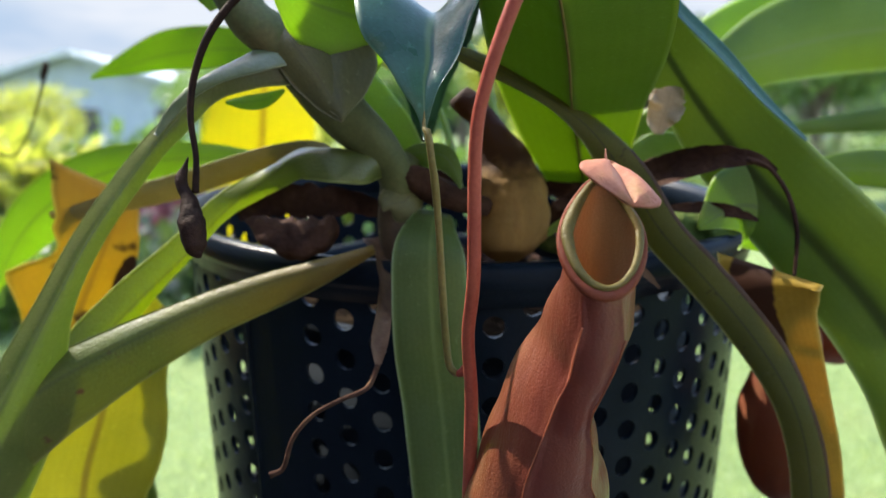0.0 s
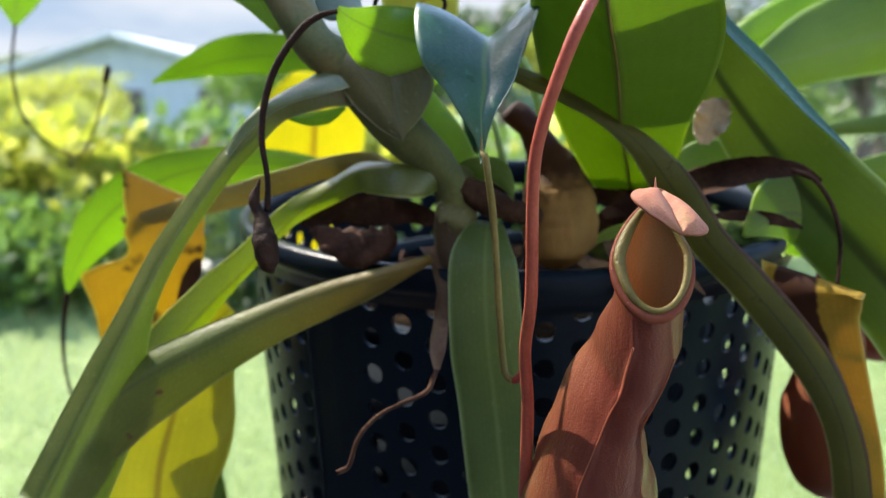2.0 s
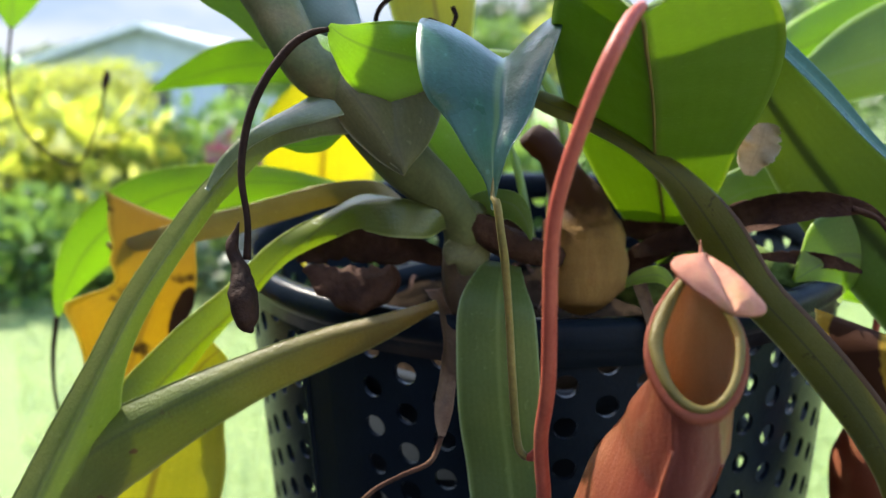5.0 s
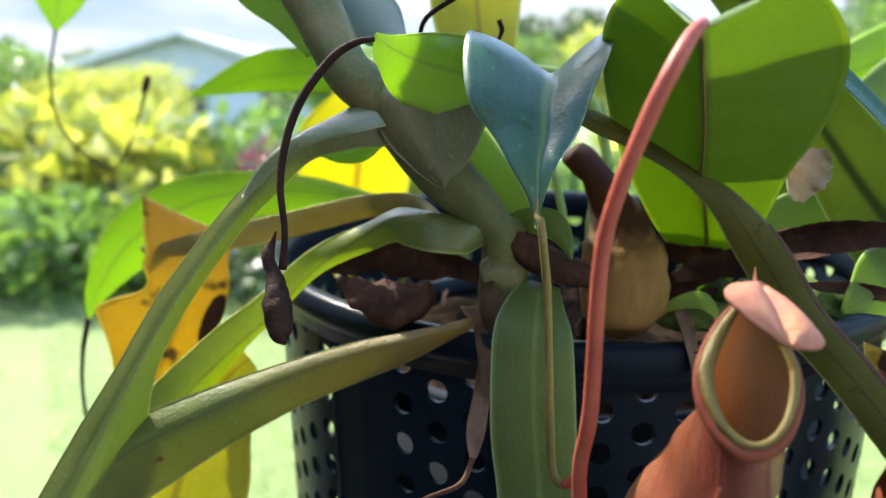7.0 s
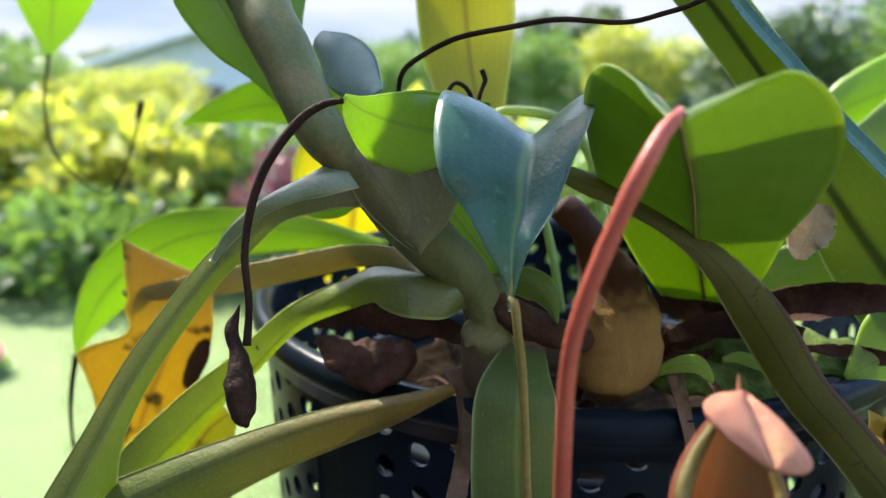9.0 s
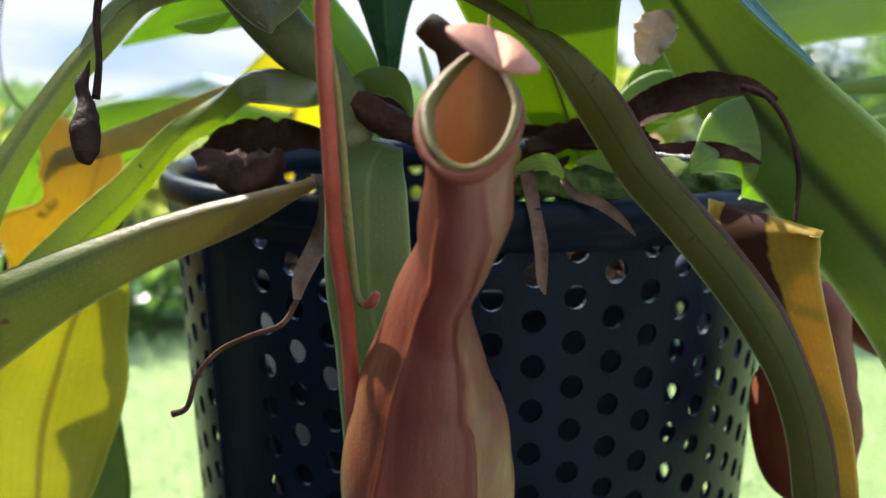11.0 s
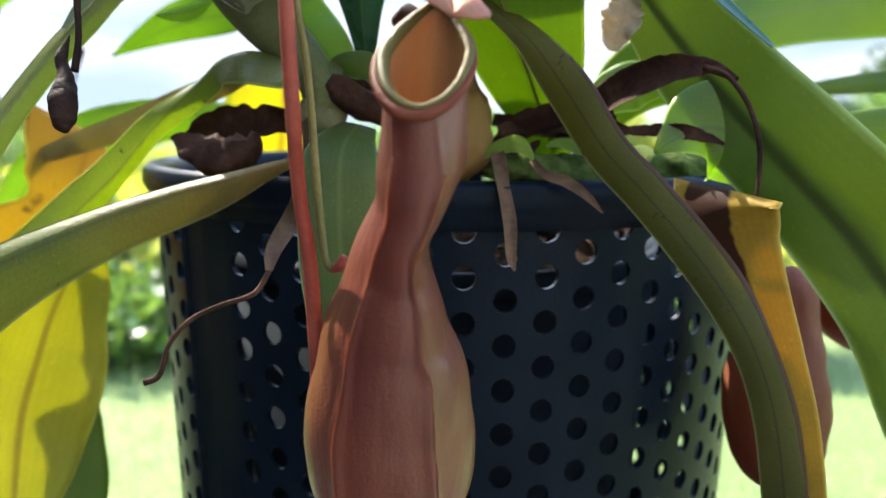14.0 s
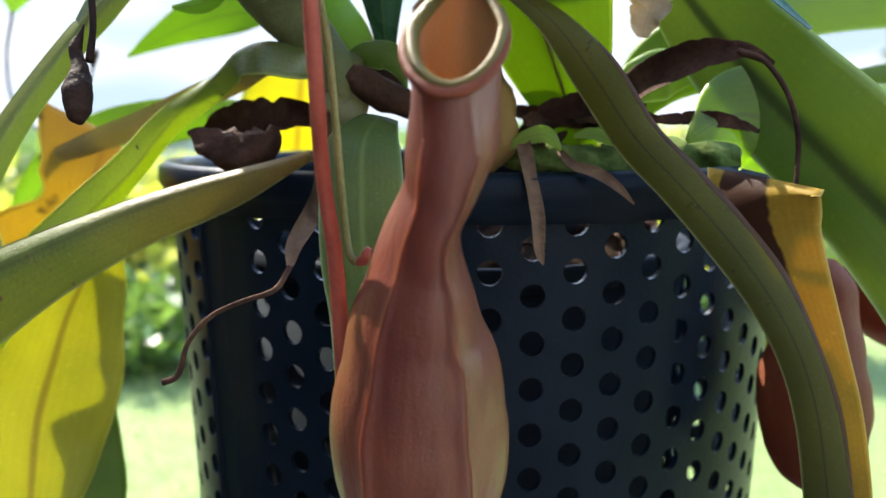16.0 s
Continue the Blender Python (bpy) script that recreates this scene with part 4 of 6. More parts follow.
LEAF_D = [(-0.0360, 0.3020, 1.1880, 0.0026, 0.0026, 0), (-0.0470, 0.3140, 1.1930, 0.0038, 0.0027, 10), (-0.0650, 0.3290, 1.1900, 0.0053, 0.0037, 15), 
    (-0.0860, 0.3380, 1.1840, 0.0059, 0.0042, 15), (-0.1090, 0.3480, 1.1770, 0.0063, 0.0045, 15), (-0.1330, 0.3560, 1.1710, 0.0056, 0.0042, 15), 
    (-0.1580, 0.3650, 1.1650, 0.0044, 0.0025, 15), (-0.1710, 0.3710, 1.1630, 0.0020, 0.0013, 15)]
FOLD_D = [(-0.1350, 0.3660, 1.1730, 0.0044, 0.0334, 0), (-0.1400, 0.3680, 1.1640, 0.0090, 0.0289, 0), (-0.1470, 0.3710, 1.1500, 0.0139, 0.0244, 0), 
    (-0.1530, 0.3735, 1.1390, 0.0165, 0.0185, 0), (-0.1590, 0.3755, 1.1265, 0.0160, 0.0345, 0), (-0.1640, 0.3770, 1.1160, 0.0150, 0.0270, 0), (-0.1710, 0.3800, 1.1010, 0.0150, 0.0180, 0), 
    (-0.1770, 0.3850, 1.0810, 0.0158, 0.0132, 0), (-0.1880, 0.3900, 1.0460, 0.0028, 0.0028, 0)]
LEAF_E = [(-0.0640, 0.3900, 1.1840, 0.0022, 0.0022, 0), (-0.0780, 0.4000, 1.1840, 0.0046, 0.0034, 0), (-0.1070, 0.4100, 1.1860, 0.0092, 0.0067, 0), 
    (-0.1430, 0.4200, 1.1840, 0.0140, 0.0097, 0), (-0.1790, 0.4300, 1.1740, 0.0185, 0.0136, 0), (-0.2090, 0.4350, 1.1540, 0.0158, 0.0129, 0), 
    (-0.2270, 0.4370, 1.1290, 0.0065, 0.0065, 0), (-0.2330, 0.4370, 1.1130, 0.0006, 0.0006, 0)]
TENDRIL_E = [(-0.2330, 0.4370, 1.1140, 0.0015), (-0.2370, 0.4370, 1.0930, 0.0012), (-0.2380, 0.4380, 1.0690, 0.0009), 
    (-0.2340, 0.4400, 1.0410, 0.0010)]
LEAF_F = [(-0.0160, 0.2860, 1.2320, 0.0150, 0.0102, 0), (-0.0270, 0.2740, 1.2345, 0.0195, 0.0101, 0), (-0.0380, 0.2650, 1.2370, 0.0128, 0.0079, 0), 
    (-0.0450, 0.2580, 1.2400, 0.0065, 0.0037, 0), (-0.0490, 0.2560, 1.2430, 0.0009, 0.0008, 0)]
TENDRIL_F = [(-0.0490, 0.2560, 1.2420, 0.0007), (-0.0540, 0.2560, 1.2410, 0.0010), (-0.0600, 0.2550, 1.2370, 0.0012), 
    (-0.0670, 0.2520, 1.2270, 0.0012), (-0.0710, 0.2500, 1.2160, 0.0011), (-0.0720, 0.2470, 1.2040, 0.0010), (-0.0700, 0.2440, 1.1920, 0.0009), 
    (-0.0700, 0.2420, 1.1820, 0.0011)]
BUD = [(-0.0720, 0.2430, 1.1920, 0.0002), (-0.0730, 0.2430, 1.1890, 0.0009), (-0.0740, 0.2420, 1.1860, 0.0018), (-0.0730, 0.2410, 1.1830, 0.0017), 
    (-0.0710, 0.2390, 1.1800, 0.0021), (-0.0700, 0.2370, 1.1760, 0.0032), (-0.0690, 0.2350, 1.1720, 0.0035), (-0.0680, 0.2330, 1.1680, 0.0030), 
    (-0.0670, 0.2320, 1.1660, 0.0015), (-0.0660, 0.2310, 1.1660, 0.0002)]
LEAF_G = [(-0.0070, 0.3180, 1.1950, 0.0027, 0.0027, 0, 0, 0), (-0.0060, 0.3050, 1.2120, 0.0080, 0.0072, 0, 0, 0), 
    (-0.0040, 0.2880, 1.2260, 0.0154, 0.0140, 0, -0.1, -0.15), (-0.0030, 0.2720, 1.2310, 0.0204, 0.0157, 0, -0.28, -0.5), 
    (-0.0030, 0.2580, 1.2300, 0.0218, 0.0159, 0, -0.28, -0.55), (-0.0040, 0.2470, 1.2240, 0.0202, 0.0118, 0, -0.15, -0.3), 
    (-0.0040, 0.2400, 1.2170, 0.0153, 0.0081, 0, 0, -0.1), (-0.0050, 0.2340, 1.2110, 0.0077, 0.0043, 0, 0, 0), 
    (-0.0050, 0.2310, 1.2050, 0.0027, 0.0020, 0, 0, 0), (-0.0050, 0.2300, 1.2010, 0.0011, 0.0010, 0, 0, 0), 
    (-0.0050, 0.2290, 1.1970, 0.0003, 0.0003, 0, 0, 0)]
TENDRIL_G = [(-0.0050, 0.2320, 1.2090, 0.0001), (-0.0050, 0.2310, 1.2060, 0.0003), (-0.0050, 0.2300, 1.2030, 0.0004), 
    (-0.0050, 0.2290, 1.2000, 0.0006), (-0.0040, 0.2280, 1.1990, 0.0010), (-0.0030, 0.2280, 1.1920, 0.0010), (-0.0020, 0.2300, 1.1840, 0.0011), 
    (-0.0010, 0.2320, 1.1710, 0.0010), (0.0000, 0.2340, 1.1530, 0.0011), (0.0010, 0.2360, 1.1390, 0.0011), (0.0020, 0.2360, 1.1330, 0.0011), 
    (0.0040, 0.2360, 1.1310, 0.0011)]
TIP_G = [(0.0040, 0.2360, 1.1310, 0.0010), (0.0056, 0.2352, 1.1318, 0.0014), (0.0066, 0.2345, 1.1332, 0.0014), (0.0074, 0.2340, 1.1348, 0.0008)]
LEAF_H = [(0.0620, 0.3600, 1.1570, 0.0030, 0.0030, 0, 0, 0), (0.0560, 0.3380, 1.1740, 0.0110, 0.0090, 0, -0.1, 0), 
    (0.0500, 0.3150, 1.1900, 0.0190, 0.0180, 0, -0.3, 0), (0.0430, 0.2880, 1.2060, 0.0240, 0.0240, 0, -0.45, 0), 
    (0.0380, 0.2620, 1.2180, 0.0260, 0.0285, 0, -0.6, -0.03), (0.0330, 0.2380, 1.2270, 0.0240, 0.0300, 0, -0.8, -0.1), 
    (0.0280, 0.2150, 1.2340, 0.0165, 0.0275, 0, -1.05, -0.24), (0.0250, 0.2000, 1.2380, 0.0090, 0.0195, 0, -1.05, -0.45), 
    (0.0230, 0.1930, 1.2390, 0.0040, 0.0110, 0, -0.8, -0.5), (0.0230, 0.1910, 1.2390, 0.0006, 0.0006, 0, 0, 0)]
TENDRIL_H = [(0.0240, 0.1950, 1.2410, 0.0007), (0.0230, 0.1900, 1.2400, 0.0011), (0.0210, 0.1880, 1.2380, 0.0014), (0.0180, 0.1840, 1.2330, 0.0016), 
    (0.0140, 0.1830, 1.2240, 0.0016), (0.0090, 0.1840, 1.2090, 0.0015), (0.0070, 0.1860, 1.1960, 0.0015), (0.0070, 0.1920, 1.1670, 0.0016), 
    (0.0060, 0.2000, 1.1510, 0.0016), (0.0070, 0.2050, 1.1350, 0.0017), (0.0070, 0.2100, 1.1180, 0.0018), (0.0070, 0.2150, 1.0990, 0.0019), 
    (0.0090, 0.2180, 1.0810, 0.0019), (0.0140, 0.2190, 1.0660, 0.0022), (0.0210, 0.2180, 1.0590, 0.0025), (0.0250, 0.2220, 1.0610, 0.0033)]
PITCHER = [(0.0250, 0.2220, 1.0620, 0.0020, 0.0020), (0.0250, 0.2200, 1.0660, 0.0085, 0.0085), (0.0240, 0.2180, 1.0740, 0.0141, 0.0141), (0.0240, 0.2160, 1.0840, 0.0184, 0.0184), 
    (0.0240, 0.2130, 1.0940, 0.0193, 0.0193), (0.0240, 0.2110, 1.1020, 0.0189, 0.0188), (0.0248, 0.2080, 1.1110, 0.0173, 0.0178), (0.0245, 0.2055, 1.1200, 0.0146, 0.0172), 
    (0.0252, 0.2030, 1.1270, 0.0120, 0.0168), (0.0258, 0.2010, 1.1350, 0.0091, 0.0165), (0.0268, 0.1990, 1.1400, 0.0075, 0.0164), (0.0281, 0.1975, 1.1440, 0.0066, 0.0160), 
    (0.0303, 0.1955, 1.1490, 0.0066, 0.0152), (0.0316, 0.1935, 1.1530, 0.0076, 0.0143), (0.0334, 0.1910, 1.1580, 0.0085, 0.0128), (0.0345, 0.1893, 1.1610, 0.0087, 0.0114)]
LEAF_I = [(0.0030, 0.2810, 1.2250, 0.0020, 0.0020, 0), (0.0120, 0.2820, 1.2210, 0.0034, 0.0029, 15), (0.0220, 0.2840, 1.2170, 0.0034, 0.0030, 25), (0.0370, 0.2860, 1.2085, 0.0030, 0.0027, 25), (0.0500, 0.2870, 1.1985, 0.0046, 0.0046, 5), (0.0620, 0.2880, 1.1830, 0.0074, 0.0070, -18), (0.0740, 0.2860, 1.1650, 0.0068, 0.0068, -15), 
    (0.0860, 0.2830, 1.1520, 0.0069, 0.0067, -12), (0.0980, 0.2800, 1.1380, 0.0072, 0.0068, -8), (0.1090, 0.2770, 1.1230, 0.0072, 0.0065, -4), 
    (0.1180, 0.2770, 1.1070, 0.0059, 0.0062, 0), (0.1250, 0.2800, 1.0870, 0.0064, 0.0064, 0), (0.1300, 0.2840, 1.0590, 0.0067, 0.0067, 0), 
    (0.1320, 0.2860, 1.0410, 0.0065, 0.0065, 0)]
FOLD_I = [(0.1080, 0.2830, 1.1540, 0.0195, 0.0181, -25), (0.1060, 0.2820, 1.1480, 0.0194, 0.0145, -25), (0.1090, 0.2820, 1.1370, 0.0170, 0.0097, -22), 
    (0.1160, 0.2810, 1.1240, 0.0115, 0.0080, -14), (0.1230, 0.2830, 1.1060, 0.0096, 0.0075, -6), (0.1290, 0.2860, 1.0860, 0.0095, 0.0077, 0), 
    (0.1340, 0.2890, 1.0630, 0.0087, 0.0080, 0), (0.1370, 0.2910, 1.0400, 0.0079, 0.0079, 0)]
LEAF_J = [(0.0230, 0.3350, 1.3050, 0.0055, 0.0055, -20), (0.0360, 0.3280, 1.2890, 0.0085, 0.0081, -20), (0.0490, 0.3220, 1.2730, 0.0097, 0.0086, -20), 
    (0.0650, 0.3170, 1.2510, 0.0106, 0.0085, -20), (0.0750, 0.3150, 1.2370, 0.0102, 0.0088, -20), (0.0830, 0.3130, 1.2220, 0.0136, 0.0101, -20), 
    (0.0980, 0.3100, 1.2010, 0.0181, 0.0145, -20), (0.1150, 0.3020, 1.1780, 0.0215, 0.0158, -20), (0.1330, 0.2950, 1.1570, 0.0238, 0.0168, -20), 
    (0.1490, 0.2900, 1.1380, 0.0247, 0.0179, -15), (0.1620, 0.2860, 1.1160, 0.0229, 0.0174, -10), (0.1700, 0.2830, 1.0900, 0.0188, 0.0155, -5), 
    (0.1760, 0.2800, 1.0610, 0.0097, 0.0097, 0)]
LEAF_K = [(0.1130, 0.4200, 1.2240, 0.0015, 0.0015, 0), (0.1340, 0.4300, 1.2300, 0.0085, 0.0136, 0), (0.1650, 0.4400, 1.2380, 0.0221, 0.0158, 0), 
    (0.2020, 0.4500, 1.2470, 0.0280, 0.0198, 0), (0.2460, 0.4600, 1.2530, 0.0278, 0.0209, 0), (0.2880, 0.4700, 1.2560, 0.0146, 0.0110, 0)]
LEAF_L = [(0.1260, 0.5000, 1.2320, 0.0017, 0.0017, 0), (0.1510, 0.5000, 1.2470, 0.0140, 0.0105, 0), (0.1890, 0.5000, 1.2630, 0.0179, 0.0143, 0), 
    (0.2320, 0.5000, 1.2760, 0.0185, 0.0166, 0), (0.2870, 0.5000, 1.2860, 0.0116, 0.0116, 0)]
LEAF_M = [(0.1530, 0.4200, 1.1980, 0.0012, 0.0012, 0), (0.1710, 0.4200, 1.2000, 0.0030, 0.0030, 0), (0.1980, 0.4200, 1.2030, 0.0050, 0.0050, 0), 
    (0.2250, 0.4200, 1.2050, 0.0057, 0.0057, 0), (0.2570, 0.4200, 1.2050, 0.0016, 0.0016, 0)]
LEAF_N = [(0.1620, 0.4000, 1.1800, 0.0015, 0.0015, 0), (0.1780, 0.4000, 1.1810, 0.0065, 0.0059, 0), (0.2010, 0.4000, 1.1810, 0.0102, 0.0084, 0), 
    (0.2300, 0.4000, 1.1790, 0.0092, 0.0092, 0)]
LEAF_O = [(-0.0360, 0.3100, 1.2240, 0.0065, 0.0065, 0), (-0.0280, 0.3100, 1.2090, 0.0101, 0.0095, 0), (-0.0190, 0.3080, 1.1980, 0.0095, 0.0085, 0), 
    (-0.0110, 0.3060, 1.1880, 0.0057, 0.0049, 0), (-0.0080, 0.3050, 1.1800, 0.0013, 0.0013, 0)]
LEAF_P = [(-0.1140, 0.5600, 1.2360, 0.0156, 0.0156, 0), (-0.1160, 0.5600, 1.2100, 0.0331, 0.0370, 0), (-0.1200, 0.5650, 1.1760, 0.0335, 0.0375, 0), 
    (-0.1260, 0.5700, 1.1360, 0.0281, 0.0281, 0), (-0.1290, 0.5700, 1.1080, 0.0040, 0.0040, 0)]
LEAF_Q = [(-0.0400, 0.4000, 1.3260, 0.0069, 0.0069, 0), (-0.0380, 0.4000, 1.3060, 0.0192, 0.0181, 0), (-0.0350, 0.4000, 1.2810, 0.0205, 0.0196, 0), 
    (-0.0320, 0.3950, 1.2600, 0.0170, 0.0184, 0), (-0.0270, 0.3850, 1.2410, 0.0106, 0.0127, 0), (-0.0210, 0.3700, 1.2260, 0.0030, 0.0030, 0)]
LEAF_R = [(-0.0910, 0.4400, 1.2380, 0.0046, 0.0046, 0), (-0.1130, 0.4550, 1.2410, 0.0097, 0.0113, 0), (-0.1480, 0.4750, 1.2400, 0.0089, 0.0130, 0), 
    (-0.1820, 0.4950, 1.2340, 0.0043, 0.0072, 0), (-0.2060, 0.5100, 1.2290, 0.0008, 0.0008, 0)]
LEAF_S = [(-0.2970, 0.5500, 1.3350, 0.0152, 0.0152, 0), (-0.3090, 0.5600, 1.3110, 0.0240, 0.0240, 0), (-0.3150, 0.5650, 1.2890, 0.0156, 0.0156, 0), 
    (-0.3180, 0.5650, 1.2690, 0.0012, 0.0012, 0)]
TENDRIL_S = [(-0.3180, 0.5650, 1.2700, 0.0010), (-0.3230, 0.5650, 1.2380, 0.0009), (-0.3130, 0.5600, 1.2050, 0.0008), 
    (-0.2830, 0.5600, 1.1820, 0.0008), (-0.2680, 0.5600, 1.1980, 0.0007), (-0.2550, 0.5550, 1.2280, 0.0009), (-0.2520, 0.5550, 1.2400, 0.0025), 
    (-0.2550, 0.5550, 1.2310, 0.0018)]
LEAF_T = [(-0.0030, 0.2900, 1.1720, 0.0060, 0.0060, 0), (-0.0040, 0.2750, 1.1630, 0.0106, 0.0117, 0), (-0.0040, 0.2725, 1.1480, 0.0122, 0.0126, 0), (-0.0030, 0.2720, 1.1300, 0.0126, 0.0130, 0), (-0.0010, 0.2740, 1.1130, 0.0124, 0.0128, 0), (0.0010, 0.2720, 1.0920, 0.0120, 0.0124, 0), 
    (0.0030, 0.2720, 1.0690, 0.0117, 0.0117, 0), (0.0050, 0.2730, 1.0450, 0.0078, 0.0078, 0), (0.0060, 0.2740, 1.0280, 0.0011, 0.0011, 0)]
DRY = [(-0.0230, 0.2990, 1.1620, 0.0058, 0.0052, 0), (-0.0200, 0.2930, 1.1560, 0.0052, 0.0048, 10), (-0.0190, 0.2820, 1.1480, 0.0036, 0.0034, 25), 
    (-0.0200, 0.2700, 1.1390, 0.0030, 0.0027, 15), (-0.0200, 0.2600, 1.1330, 0.0027, 0.0025, 0), (-0.0200, 0.2560, 1.1280, 0.0010, 0.0010, 0)]
DRY_TENDRIL = [(-0.0200, 0.2560, 1.1280, 0.0008), (-0.0230, 0.2520, 1.1220, 0.0008), (-0.0310, 0.2490, 1.1190, 0.0007), 
    (-0.0390, 0.2470, 1.1150, 0.0007), (-0.0450, 0.2460, 1.1080, 0.0007), (-0.0480, 0.2460, 1.0990, 0.0008), (-0.0520, 0.2450, 1.0970, 0.0010)]
DEADLEAF_A = [(-0.0190, 0.2970, 1.1710, 0.0022, 0.0022, 0), (-0.0310, 0.3030, 1.1740, 0.0049, 0.0043, 10), 
    (-0.0460, 0.3100, 1.1750, 0.0068, 0.0058, 10), (-0.0630, 0.3180, 1.1730, 0.0060, 0.0053, 10), (-0.0780, 0.3250, 1.1670, 0.0019, 0.0019, 10)]
LUMP = [(-0.0690, 0.2980, 1.1680, 0.0007), (-0.0650, 0.2980, 1.1670, 0.0037), (-0.0600, 0.2970, 1.1640, 0.0063), (-0.0510, 0.2960, 1.1620, 0.0077), 
    (-0.0440, 0.2960, 1.1630, 0.0077), (-0.0400, 0.2960, 1.1660, 0.0055), (-0.0390, 0.2960, 1.1700, 0.0014)]
OLD = [(0.0230, 0.3010, 1.1530, 0.0015), (0.0230, 0.3020, 1.1550, 0.0071), (0.0230, 0.3030, 1.1600, 0.0119), (0.0240, 0.3050, 1.1670, 0.0142), 
    (0.0240, 0.3070, 1.1740, 0.0142), (0.0230, 0.3090, 1.1810, 0.0131), (0.0220, 0.3100, 1.1870, 0.0109), (0.0190, 0.3110, 1.1940, 0.0079), 
    (0.0160, 0.3120, 1.2000, 0.0058), (0.0130, 0.3120, 1.2050, 0.0049), (0.0090, 0.3130, 1.2090, 0.0051), (0.0060, 0.3140, 1.2110, 0.0047), 
    (0.0050, 0.3140, 1.2120, 0.0034)]
STUMP = [(-0.0150, 0.2920, 1.1850, 0.0040), (-0.0090, 0.2900, 1.1820, 0.0049), (-0.0020, 0.2900, 1.1790, 0.0046), (0.0060, 0.2920, 1.1760, 0.0044), 
    (0.0150, 0.2970, 1.1730, 0.0035)]
DEADLEAF_B = [(0.0590, 0.3280, 1.1740, 0.0032, 0.0032, 0), (0.0710, 0.3180, 1.1810, 0.0049, 0.0045, 0), (0.0810, 0.3070, 1.1860, 0.0056, 0.0052, 0), 
    (0.0930, 0.2960, 1.1900, 0.0046, 0.0046, 0), (0.1040, 0.2890, 1.1900, 0.0025, 0.0025, 0), (0.1120, 0.2880, 1.1860, 0.0008, 0.0008, 0)]
DEAD_TENDRIL = [(0.1020, 0.2880, 1.1900, 0.0009), (0.1090, 0.2870, 1.1870, 0.0008), (0.1150, 0.2850, 1.1780, 0.0008), (0.1180, 0.2840, 1.1670, 0.0008), 
    (0.1180, 0.2830, 1.1570, 0.0007), (0.1170, 0.2820, 1.1500, 0.0006), (0.1140, 0.2810, 1.1470, 0.0005)]
DEADLEAF_C = [(0.0350, 0.3180, 1.1630, 0.0014, 0.0014, 0), (0.0440, 0.3140, 1.1700, 0.0045, 0.0038, 0), (0.0540, 0.3110, 1.1760, 0.0048, 0.0041, 0), 
    (0.0670, 0.3080, 1.1770, 0.0041, 0.0038, 0), (0.0780, 0.3040, 1.1750, 0.0017, 0.0017, 0)]
DEADLEAF_D = [(0.0360, 0.3350, 1.1780, 0.0022, 0.0022, 0), (0.0480, 0.3330, 1.1760, 0.0037, 0.0037, 0), (0.0630, 0.3300, 1.1750, 0.0041, 0.0037, 0), 
    (0.0790, 0.3250, 1.1780, 0.0026, 0.0026, 0)]
DANGLE_A = [(0.0410, 0.2970, 1.1640, 0.0022, 0.0022, 0), (0.0430, 0.2880, 1.1540, 0.0024, 0.0024, 40), (0.0460, 0.2840, 1.1420, 0.0021, 0.0021, 20), 
    (0.0470, 0.2830, 1.1320, 0.0014, 0.0015, 0), (0.0480, 0.2830, 1.1280, 0.0003, 0.0003, 0)]
DANGLE_B = [(0.0520, 0.2980, 1.1620, 0.0009, 0.0009, 0), (0.0560, 0.2930, 1.1570, 0.0020, 0.0016, 30), (0.0630, 0.2900, 1.1550, 0.0018, 0.0018, 10), 
    (0.0690, 0.2880, 1.1510, 0.0014, 0.0012, 0), (0.0740, 0.2880, 1.1460, 0.0003, 0.0003, 0)]
SPROUT_A = [(0.0360, 0.3000, 1.1630, 0.0009, 0.0009, 0), (0.0410, 0.2990, 1.1660, 0.0022, 0.0022, 0), (0.0470, 0.2980, 1.1670, 0.0029, 0.0025, 0), 
    (0.0510, 0.2970, 1.1640, 0.0013, 0.0013, 0), (0.0520, 0.2970, 1.1620, 0.0004, 0.0004, 0)]
SPROUT_B = [(0.0560, 0.3050, 1.1670, 0.0007, 0.0007, 0), (0.0610, 0.3050, 1.1680, 0.0017, 0.0017, 0), (0.0670, 0.3050, 1.1660, 0.0019, 0.0017, 0), 
    (0.0710, 0.3050, 1.1640, 0.0004, 0.0004, 0)]
RED_A = [(0.1450, 0.3350, 1.0490, 0.0013), (0.1430, 0.3350, 1.0520, 0.0080), (0.1410, 0.3350, 1.0590, 0.0145), (0.1390, 0.3350, 1.0720, 0.0178), 
    (0.1380, 0.3350, 1.0850, 0.0181), (0.1390, 0.3350, 1.0980, 0.0154), (0.1400, 0.3350, 1.1090, 0.0120), (0.1410, 0.3350, 1.1190, 0.0102), 
    (0.1420, 0.3350, 1.1240, 0.0072), (0.1430, 0.3350, 1.1280, 0.0013)]
RED_B = [(0.1970, 0.4000, 1.0910, 0.0031), (0.1930, 0.4000, 1.0970, 0.0153), (0.1900, 0.4000, 1.1060, 0.0219), (0.1870, 0.4000, 1.1200, 0.0217), 
    (0.1840, 0.4000, 1.1310, 0.0168), (0.1790, 0.4000, 1.1400, 0.0113), (0.1730, 0.4000, 1.1450, 0.0100), (0.1700, 0.4000, 1.1510, 0.0065), 
    (0.1680, 0.4000, 1.1530, 0.0012)]
